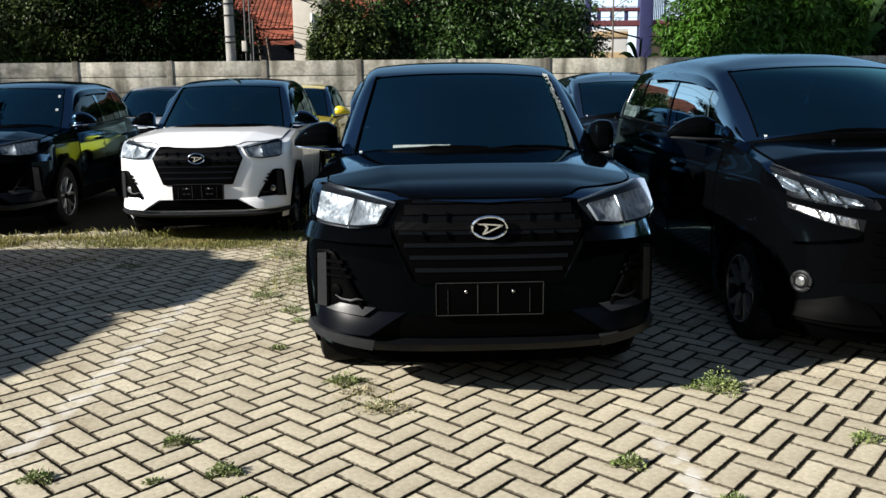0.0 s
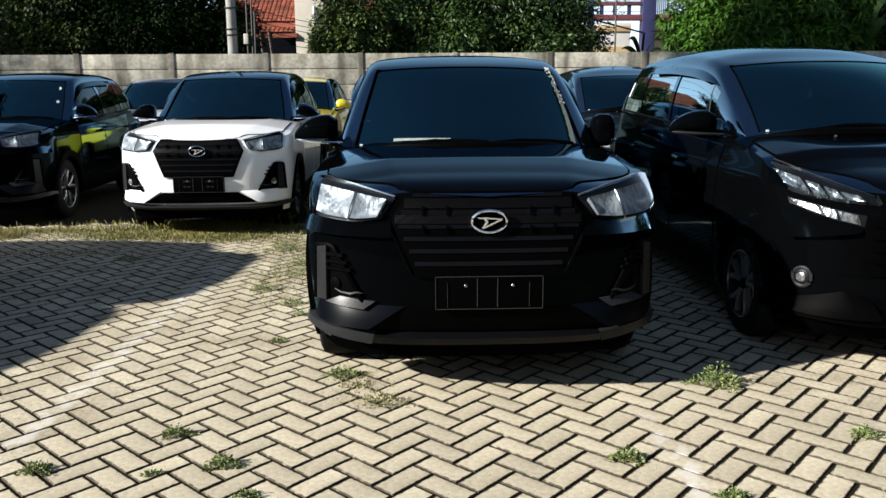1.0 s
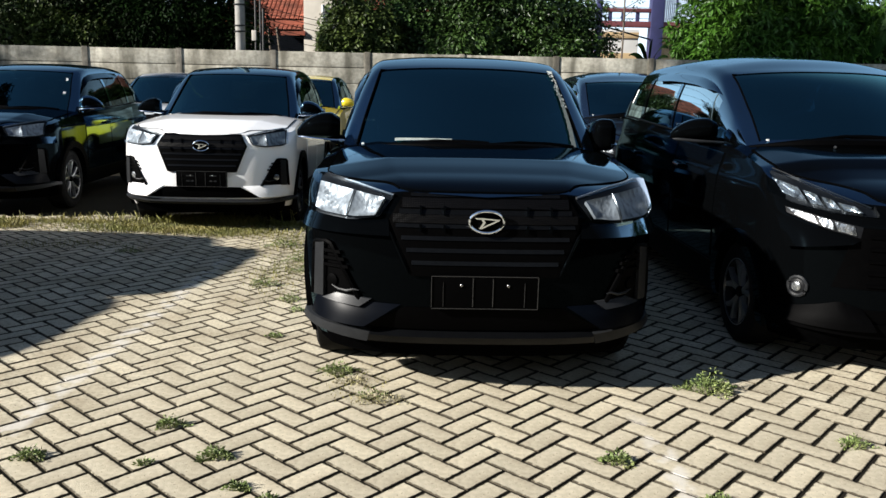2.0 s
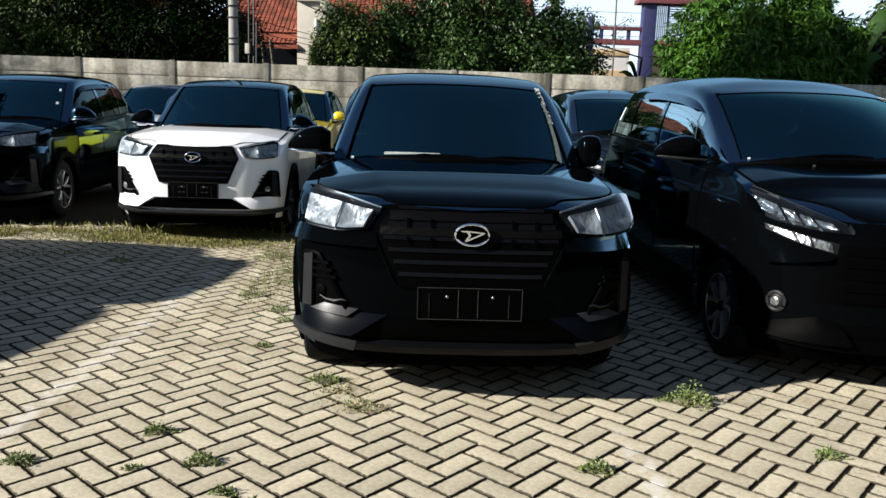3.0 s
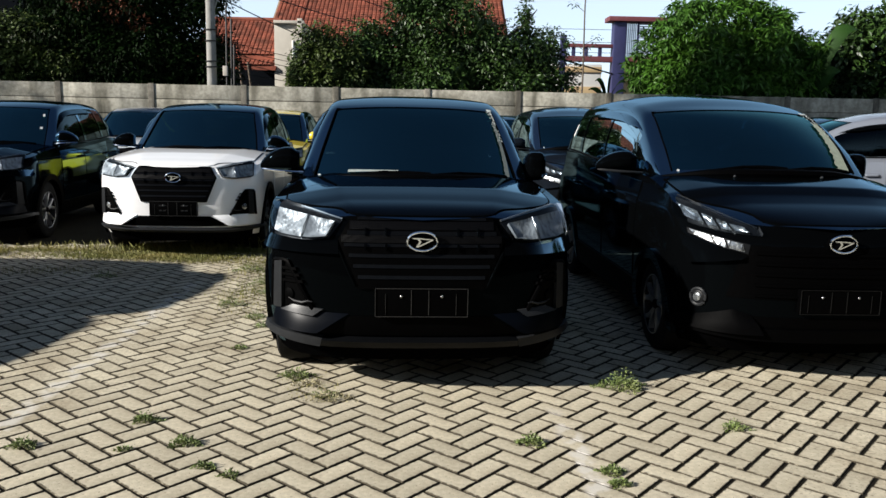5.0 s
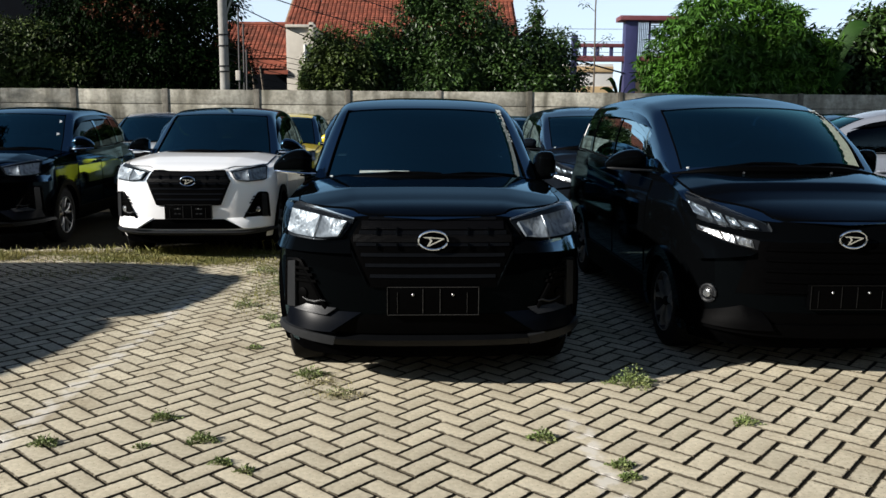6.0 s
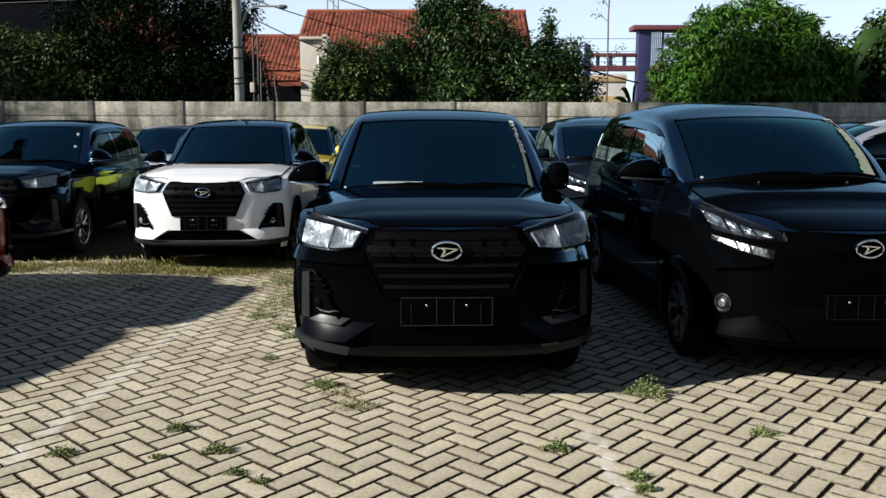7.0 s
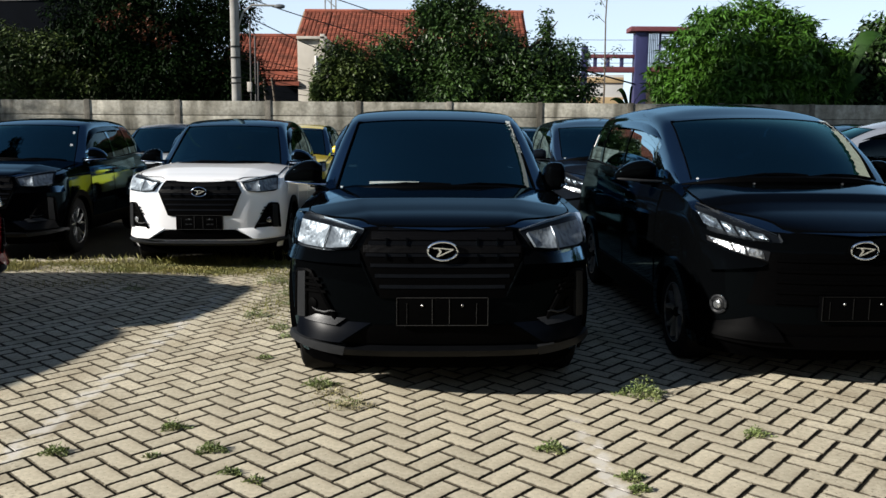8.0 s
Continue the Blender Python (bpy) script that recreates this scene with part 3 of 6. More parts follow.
def body_shell(c):
    """The lower body: front, flanks and tail as one skin, open at the wheel arches, closed above."""
    L, D, T = c["length"], c["nose_depth"], c["tail_depth"]
    ring = []
    nf = 40
    for i in range(nf + 1):
        a = i / nf * math.pi / 2
        ring.append((math.sin(a) ** (2 / c["nose_pow"]), D * (1 - math.cos(a) ** (2 / c["nose_pow"]))))
    ns = 84
    for i in range(1, ns):
        ring.append((1.0, lerp(D, L - T, i / ns)))
    for i in range(nf, -1, -1):
        a = i / nf * math.pi / 2
        ring.append((math.sin(a) ** (2 / c["tail_pow"]), L - T * (1 - math.cos(a) ** (2 / c["tail_pow"]))))
    full = ring + [(-x, y) for x, y in ring[-2:0:-1]]
    nv = 40
    V, F, n = [], [], len(full)
    arch, zt = c["arch"], c["tyre"]

    def place(x, y, v):
        top = curve1(c["top"], y)
        z = lerp(c["floor"], top, v)
        hw = curve1(c["half"], z)
        front, rear = max(0, 1 - y / D), max(0, 1 - (L - y) / T)
        return [x * hw, y + curve1(c["nose"], z) * min(1, front * 1.6) - curve1(c["tail"], z) * min(1, rear * 1.5), z]
    for v in range(nv + 1):
        for x, y in full:
            p = place(x, y, v / nv)
            for ay in c["axles"]:
                d = math.hypot(p[1] - ay, p[2] - zt)
                if abs(x) > 0.9 and 0 < abs(d - arch) < 0.022 and p[2] > c["floor"] + 0.02:
                    p[1], p[2] = ay + (p[1] - ay) * arch / d, zt + (p[2] - zt) * arch / d
            V.append(tuple(p))
    for v in range(nv):
        for i in range(n):
            q = (v * n + i, v * n + (i + 1) % n, (v + 1) * n + (i + 1) % n, (v + 1) * n + i)
            m = [sum(V[k][t] for k in q) / 4 for t in range(3)]
            if abs(m[0]) > 0.45 and any(math.hypot(m[1] - ay, m[2] - zt) < arch - 0.004 for ay in c["axles"]):
                continue
            F.append(q)
    # top skin: bonnet with two long ridges, and the deck under the cabin
    nc = 64
    base = nv * n
    cols = []
    for i in range(1, len(ring) - 1):
        r = V[base + i]
        row = [base + i]
        for k in range(1, nc):
            u = 1 - 2 * k / nc
            row.append(len(V))
            V.append((r[0] * u, r[1] - 0.05 * (1 - u * u) * max(0, 1 - r[1] / 0.5), r[2] + hood_rise(c, u, r[1], r[0])))
        row.append(base + n - i)
        cols.append(row)
    first, last = base, base + len(ring) - 1
    for k in range(nc):
        F.append((first, cols[0][k + 1], cols[0][k]))
        F.append((last, cols[-1][k], cols[-1][k + 1]))
        for a, b in zip(cols, cols[1:]):
            F.append((a[k], a[k + 1], b[k + 1], b[k]))
    return V, F


def skin(c, u, y):
    """A point on the upper skin ahead of the cabin, u from flank to flank, y behind the nose."""
    D, p = c["nose_depth"], c["nose_pow"]
    q = max(0.0, 1 - y / D)
    top = curve1(c["top"], y)
    x = (1 - q ** p) ** (1 / p) * curve1(c["half"], top)
    y = y + curve1(c["nose"], top) * min(1, q * 1.6)
    return Vector((x * u, y - 0.05 * (1 - u * u) * max(0, 1 - y / 0.5), top + hood_rise(c, u, y, x)))


def hood_rise(c, u, y, wide):
    """How far the bonnet stands over the wings' line: a swelling centre between two long creases, falling off to the flanks."""
    f = max(0.0, y - 0.05 * max(0, 1 - y / 0.5) - 0.03)
    z0, fall, reach, slope = c["crest"]
    lift = max(0.0, z0 + fall * (1 - math.exp(-f / reach)) + slope * f - curve1(c["top"], y))
    fade = min(1.0, max(0.0, (1.9 - y) / 0.6))
    near, widen, soft = c["crease"]
    fold = min(near + widen * min(1.0, f / 1.05) ** 0.7, 0.75 * wide)
    d = abs(u) * wide - fold
    over = 0.5 * (d + math.sqrt(d * d + soft * soft))
    k = min(1.0, over / max(0.02, wide - fold))
    return fade * lift * (1 - 0.10 * (min(abs(u) * wide, fold) / fold) ** 2) * (1 - k)


def bonnet(c, car, paint):
    """The bonnet lid: a thin panel with turned-down edges, a finger's gap from wings and cowl."""
    nu, nv = 96, 40
    V, low = [], []
    cy, cb = c["rail"][0][2] - c["bow"][0][1] - 0.075, c["bow"][0][1]
    for j in range(nv + 1):
        for i in range(nu + 1):
            q = 2 * i / nu - 1
            last = cy + cb * 0.8 * q * q
            y = lerp(0.03, last, (j / nv) ** 1.25)
            V.append(skin(c, q * curve1(c["bonnet"], y), y) + Vector((0, -0.002, 0.006)))
            low.append(V[-1] + Vector((-0.002 * q, 0.004 if j == 0 else -0.002, -0.020)))
    k, w = len(V), nu + 1
    F = [(j * w + i, j * w + i + 1, (j + 1) * w + i + 1, (j + 1) * w + i) for j in range(nv) for i in range(nu)]
    rim = [i for i in range(w)] + [j * w + nu for j in range(1, nv + 1)] + [nv * w + i for i in range(nu - 1, -1, -1)] + [j * w for j in range(nv - 1, 0, -1)]
    V += [low[i] for i in rim]
    F += [(rim[(i + 1) % len(rim)], rim[i], k + i, k + (i + 1) % len(rim)) for i in range(len(rim))]
    lid = mk("bonnet", V, F, paint, car)
    edge = [skin(c, s * curve1(c["bonnet"], y) + s * 0.008, y) + Vector((0, 0, 0.0015)) for s in (1,) for y in [lerp(0.06, cy + cb * 0.75, i / 30) for i in range(31)]]
    for s in (-1, 1):
        mk("bonnet_gap", *tube_vf([(p.x * s, p.y, p.z) for p in edge], 0.004, 6), M_UNDER, lid)
    return lid


def cabin(c, car, paint_roof, paint_pillar, rear_glass, front_glass):
    """Everything above the belt line as one rounded shell: pillars, roof and header, with the panes let into it."""
    rail, belt = spline3(c["rail"]), spline3(c["belt"])
    w1, HEAD, EDGE, TURN_IN = c["screen"], c["screen"] - 0.022, 0.90, 0.88

    def over(u, w):
        r = rail(w)
        bulge = 0.045 * math.sin(math.pi * w / w1) if w < w1 else 0.0
        return Vector((u * r.x, r.y - (curve1(c["bow"], w) + bulge) * (1 - u * u), r.z + curve1(c["crown"], w) * (1 - abs(u) ** 2.4)))

    def flank(s, w, v):
        b, r = belt(w), rail(w)
        p = b.lerp(r, v)
        return Vector((s * (p.x + 0.030 * math.sin(math.pi * v) * min(1, (r - b).length / 0.4)), p.y, p.z))

    def corner(s, w, q):
        a, r, e = flank(s, w, TURN_IN), rail(w), over(s * EDGE, w)
        r = Vector((s * r.x, r.y, r.z))
        return a * (1 - q) ** 2 + r * 2 * q * (1 - q) + e * q * q

    def front(u, v):
        return over(u, v * w1)

    def spread(cuts, n):
        out = []
        for a, b in zip(cuts, cuts[1:]):
            k = max(1, round((b - a) * n))
            out += [lerp(a, b, i / k) for i in range(k)]
        return out + [cuts[-1]]
    tops = [0.80 - 0.025 * i for i in range(len(c["windows"]))]
    panes = [(a, b, 0.05, t) for (a, b), t in zip(c["windows"], tops)]
    rear = (0.905, 0.985)
    ws = spread(sorted({0, 0.012, HEAD, w1, 1, *rear, *[q for p in panes for q in p[:2]]}), 90)
    vs = spread(sorted({0, 0.05, TURN_IN, *tops}), 18)
    us = spread((-EDGE, -0.8, 0, 0.8, EDGE), 20)
    cols = [("side", 1, v) for v in vs] + [("corner", 1, q / 6) for q in range(1, 6)] + [("over", 1, -u) for u in us] + [("corner", -1, q / 6) for q in range(5, 0, -1)] + [("side", -1, v) for v in reversed(vs)]
    fns = {"side": flank, "corner": corner, "over": lambda s, w, u: over(u, w)}
    V = [fns[k](s, w, q) for w in ws for k, s, q in cols]
    F, slot, n = [], [], len(cols)
    for j in range(len(ws) - 1):
        wm = (ws[j] + ws[j + 1]) / 2
        for i in range(n - 1):
            (k0, s0, q0), (k1, s1, q1) = cols[i], cols[i + 1]
            qm = (q0 + q1) / 2
            if k0 == k1 == "over" and (0.012 < wm < HEAD or (rear[0] < wm < rear[1] and abs(qm) < 0.8)):
                continue
            if k0 == k1 == "side" and any(a < wm < b and e < qm < f for a, b, e, f in panes):
                continue
            F.append((j * n + i, j * n + i + 1, (j + 1) * n + i + 1, (j + 1) * n + i))
            slot.append(1 if k0 == k1 == "over" and w1 < wm < 0.9 else 0)
    shell = mk("cabin_shell", V, F, paint_pillar, car, "rounded pillars and roof")
    shell.data.materials.append(paint_roof)
    shell.data.polygons.foreach_set("material_index", slot)

    def pane(fn, a, b, e, f, inset, nu=14, nv=8):
        pts = [Vector(fn(lerp(a, b, i / nu), lerp(e, f, j / nv))) + inset for j in range(nv + 1) for i in range(nu + 1)]
        return pts, [(j * (nu + 1) + i, j * (nu + 1) + i + 1, (j + 1) * (nu + 1) + i + 1, (j + 1) * (nu + 1) + i) for j in range(nv) for i in range(nu)]
    glass = mk("windscreen", *pane(over, -EDGE, EDGE, 0.012, HEAD, Vector((0, 0.006, -0.004)), 24, 14), front_glass, car, "dark reflecting windscreen")
    seal = [over(s * EDGE, lerp(0.012, HEAD, i / 16)) + Vector((0, -0.002, 0.001)) for s in (-1, 1) for i in (range(17) if s < 0 else range(16, -1, -1))]
    mk("windscreen_seal", *tube_vf(seal, 0.006, 6), M_UNDER, glass)
    for s in (-1, 1):
        for a, b, e, f in panes:
            inset = Vector((-0.007 * s, 0, 0))
            loop = [(lerp(a, b, i / 12), e) for i in range(12)] + [(b, lerp(e, f, i / 8)) for i in range(8)] + [(lerp(b, a, i / 12), f) for i in range(12)] + [(a, lerp(f, e, i / 8)) for i in range(8)]
            pts = [q for w, v in loop for q in (flank(s, w, v), flank(s, w, v) + inset)]
            m = len(pts)
            pn = mk("side_window", *pane(lambda w, v: flank(s, w, v), a, b, e, f, inset), rear_glass, car, "dark tinted side window")
            mk("window_seal", pts, [(2 * i, 2 * i + 1, (2 * i + 3) % m, (2 * i + 2) % m) for i in range(m // 2)], M_UNDER, pn)
        # rain visor round the door windows
        pts, k = [], 30
        for i in range(k + 1):
            w = lerp(c["windows"][0][0] + 0.01, c["windows"][1][1] - 0.01, i / k)
            full = min(1.0, i / 5, (k - i) / 2)
            pts += [flank(s, w, v) + Vector((s * o, 0, 0)) for v, o in ((0.865, 0.003), (lerp(0.865, 0.82, full), 0.004 + 0.018 * full), (lerp(0.865, 0.755, full), 0.004 + 0.024 * full))]
        mk("window_visor", pts, [(i * 3 + q, i * 3 + q + 1, i * 3 + q + 4, i * 3 + q + 3) for i in range(k) for q in range(2)], M_BLACK, car, "smoked plastic rain visor")
        mk("belt_trim", *tube_vf([flank(s, lerp(0.09, 0.86, i / 20), 0.03) + Vector((s * 0.003, 0, 0)) for i in range(21)], 0.009, 6), M_PLASTIC, car)
    mk("rear_window", *pane(over, -0.8, 0.8, *rear, Vector((0, -0.008, 0))), rear_glass, car)
    return front, flank, glass


def wheel(c, car, side, ay):
    r = c["tyre"]
    x = side * (curve1(c["half"], 0.5) - 0.12)
    s = side
    tyre = [(-0.10, 0.60), (-0.105, 0.78), (-0.10, 0.92), (-0.085, 0.985), (-0.06, 1.0), (0.06, 1.0), (0.085, 0.985), (0.10, 0.92), (0.105, 0.78), (0.10, 0.62)]
    w = mk("wheel", *lathe_vf([(a * s, b * r) for a, b in tyre], 36, (x, ay, r)), M_TYRE, car, "black tyre on an alloy rim")
    rim = [(0.098, 0.64), (0.104, 0.665), (0.094, 0.62), (0.03, 0.58), (-0.05, 0.57), (-0.05, 0.1)]
    mk("rim_barrel", *lathe_vf([(a * s, b * r) for a, b in rim], 36, (x, ay, r)), M_LAMPDARK, w)
    o = Vector((x, ay, r))
    for k in range(5):
        for twin in (-1, 1):
            a = 2 * math.pi * k / 5 + 0.3
            pts = []
            for rr, off, hw, dx in ((0.035, 0.10, 0.014, 0.082), (r * 0.30, 0.13, 0.012, 0.092), (r * 0.50, 0.21, 0.013, 0.095), (r * 0.645, 0.30, 0.017, 0.096)):
                d = Vector((0, math.cos(a + twin * off), math.sin(a + twin * off)))
                t = Vector((0, -d.z, d.y))
                for q, e in ((-1.3, -0.030), (-1, -0.004), (-0.5, 0), (0.5, 0), (1, -0.004), (1.3, -0.030)):
                    pts.append(o + d * rr + t * hw * q + Vector((s * (dx + e), 0, 0)))
            mk("spoke", pts, [(i * 6 + q, i * 6 + q + 1, i * 6 + q + 7, i * 6 + q + 6) for i in range(3) for q in range(5)], M_RIM, w)
    mk("rim_lip", *tube_vf([o + Vector((s * 0.096, r * 0.65 * math.cos(q), r * 0.65 * math.sin(q))) for q in [2 * math.pi * i / 36 for i in range(37)]], 0.007, 6), M_RIM, w)
    mk("hub_cap", *lathe_vf([(0.092 * s, 0.0), (0.092 * s, 0.028), (0.075 * s, 0.035)], 16, (x, ay, r)), M_PLASTIC, w)
    mk("brake_disc", *lathe_vf([(0.0, 0.03), (0.0, 0.14), (-0.015 * s, 0.14)], 24, (x, ay, r)), M_LAMPDARK, w)


def wing_mirror(c, car, side, paint, folded=False):
    mx, my, mz = c["mirror"]
    if folded:
        V, F = ellipsoid_vf((0, 0, 0), (0.072, 0.12, 0.090), 26, 16, 0.6)
        V = [(side * (0.83 + a), my + 0.09 + b, mz - 0.01 + d * (1.0 - 0.25 * b / 0.13)) for a, b, d in V]
        m = mk("wing_mirror", V, F, paint, car, "glossy door mirror folded against the door")
        mk("mirror_strip", *tube_vf([(side * (0.865 + 0.05 * math.sin(math.pi * i / 8)), my - 0.02 + 0.2 * i / 8, mz - 0.068) for i in range(9)], 0.010, 6), M_CHROME, m, "chrome strip")
        mk("mirror_arm", *tube_vf([(side * 0.74, my, mz - 0.09), (side * 0.85, my + 0.03, mz - 0.07)], 0.030, 8), M_PLASTIC, m)
        return
    wide, high = c["mirror_shape"]
    V, F, k, r = [], [], 18, 20
    for i in range(k + 1):
        q = i / k
        full = math.sin(math.pi / 2 * min(1.0, q * 1.35 + 0.02)) ** 0.62 * (1 - 0.25 * max(0.0, q - 0.82) / 0.18)
        x, top, foot, deep = mx + wide - 2 * wide * q, mz - 0.030 + high * full, mz - 0.048 - 0.012 * full, 0.088 * full
        for j in range(r):
            a = 2 * math.pi * j / r
            cy, cz = math.cos(a), math.sin(a)
            y = my + (0.030 * full * min(1.0, cy * 3) if cy > 0 else -deep * abs(cy) ** 0.8)
            V.append((side * x, y, lerp(foot, top, 0.5 + 0.5 * math.copysign(abs(cz) ** 0.8, cz))))
    F = [(i * r + j, i * r + (j + 1) % r, (i + 1) * r + (j + 1) % r, (i + 1) * r + j) for i in range(k) for j in range(r)] + [tuple(range(r)), tuple(k * r + j for j in reversed(range(r)))]
    m = mk("wing_mirror", V, F, paint, car, "glossy door mirror")
    reach = [(side * lerp(mx + wide * 0.93, curve1(c["half"], mz) - 0.05, i / 14), my - 0.080 * math.sin(math.pi * min(1.0, 0.12 + 0.75 * i / 14)), mz - 0.052 - 0.020 * (i / 14)) for i in range(15)]
    mk("mirror_strip", *tube_vf(reach, 0.009, 8, [0.4] + [1.0] * 13 + [0.8]), M_CHROME if c is SUV else M_TRIM, m)
    hw = curve1(c["half"], mz) - 0.04
    mk("mirror_arm", *tube_vf([(side * (hw - 0.02), my + 0.02, mz - 0.075), (side * (mx - 0.05), my, mz - 0.06)], 0.030, 8), M_PLASTIC, m)
    mk("mirror_glass", *box_vf(side * mx - 0.10, side * mx + 0.06, my + 0.028, my + 0.033, mz - 0.035, mz + 0.045), M_CHROME, m)


def emblem(c, car, z, rx, rz):
    p, n = nose_point(c, 0, z)
    y = p.y - 0.045
    V, F = tube_vf([(rx * math.cos(a), y + 0.004 * math.cos(2 * a), z + rz * math.sin(a)) for a in [2 * math.pi * i / 40 for i in range(41)]], rx * 0.085, 8)
    e = mk("emblem", V, F, M_CHROME, car, "oval chrome emblem")
    mk("emblem_back", *lathe_oval(rx * 0.98, rz * 0.98, y + 0.012, z), M_PLASTIC, e)

    def wedge(pts, d=0.010):
        V = [(x * rx, y - 0.002, z + w * rz) for x, w in pts] + [(x * rx, y + d, z + w * rz) for x, w in pts]
        n = len(pts)
        return V, [tuple(range(n)), tuple(range(2 * n - 1, n - 1, -1))] + [(i, i + n, (i + 1) % n + n, (i + 1) % n) for i in range(n)]
    for pts in ([(-0.72, 0.36), (-0.20, 0.36), (0.78, 0.22), (0.74, 0.10), (-0.18, 0.22), (-0.56, 0.22)],
                [(0.78, 0.22), (0.74, 0.10), (-0.22, -0.62), (-0.42, -0.70), (-0.34, -0.54), (0.52, 0.10)],
                [(-0.34, 0.22), (-0.18, 0.22), (-0.06, -0.06), (-0.30, -0.62), (-0.44, -0.62), (-0.22, -0.06)]):
        mk("emblem_bar", *wedge(pts), M_CHROME, e, smooth=False)


def lathe_oval(rx, rz, y, z, n=32):
    V = [(rx * math.cos(2 * math.pi * i / n), y, z + rz * math.sin(2 * math.pi * i / n)) for i in range(n)]
    V += [(a, y + 0.03, b) for a, _, b in V]
    return V, [tuple(range(n))[::-1], tuple(range(n, 2 * n))] + [(i, (i + 1) % n, n + (i + 1) % n, n + i) for i in range(n)]


def disc_on_nose(c, x, z, r, out, depth=0.03, n=20, ring=None):
    p, q = nose_point(c, x, z)
    a = q.cross(Vector((0, 0, 1))).normalized()
    b = q.cross(a)
    p = p + q * out
    rim = [(a * math.cos(2 * math.pi * i / n) + b * math.sin(2 * math.pi * i / n)) for i in range(n)]
    if ring:
        return tube_vf([p + d * r for d in rim + rim[:1]], ring, 6)
    V = [p + d * r for d in rim] + [p - q * depth + d * r for d in rim] + [p + q * 0.25 * r]
    F = [(i, (i + 1) % n, n + (i + 1) % n, n + i) for i in range(n)] + [((i + 1) % n, i, 2 * n) for i in range(n)]
    return V, F


def plate(c, car, z, wide, high, marks, line=None):
    p, n = nose_point(c, 0, z)
    y = p.y - 0.035
    b = mk("number_plate", *box_vf(-wide / 2, wide / 2, y, y + 0.05, z - high / 2, z + high / 2, 0.004), M_PLASTIC, car, "blank black number plate in a thin frame")
    for x0, x1, z0, z1 in ((-wide / 2, wide / 2, z + high / 2 - 0.0025, z + high / 2), (-wide / 2, wide / 2, z - high / 2, z - high / 2 + 0.0025),
                           (-wide / 2, -wide / 2 + 0.0025, z - high / 2, z + high / 2), (wide / 2 - 0.0025, wide / 2, z - high / 2, z + high / 2),
                           (-0.055, -0.052, z - high / 2 + 0.01, z + high / 2 - 0.01), (0.035, 0.038, z - high / 2 + 0.01, z + high / 2 - 0.01),
                           (-0.187, -0.1855, z - high / 2 + 0.01, z + high / 2 - 0.03), (0.178, 0.1795, z - high / 2 + 0.01, z + high / 2 - 0.03)):
        mk("plate_edge", *box_vf(x0, x1, y - 0.004, y + 0.001, z0, z1), line or M_LINE, b, smooth=False)
    for x in (-0.105, 0.105):
        mk("plate_screw", *ellipsoid_vf((x, y - 0.002, z + high / 2 - 0.042), (0.008, 0.005, 0.008), 10, 6), M_STEEL if line is None else M_RIM, b)
    if marks:
        for x in (-0.13, -0.09, 0.09, 0.13):
            for dz in (-0.02, 0.03):
                mk("plate_bar", *box_vf(x - 0.014, x + 0.014, y - 0.003, y + 0.001, z + dz - 0.006, z + dz + 0.006), M_TRIM, b, smooth=False)


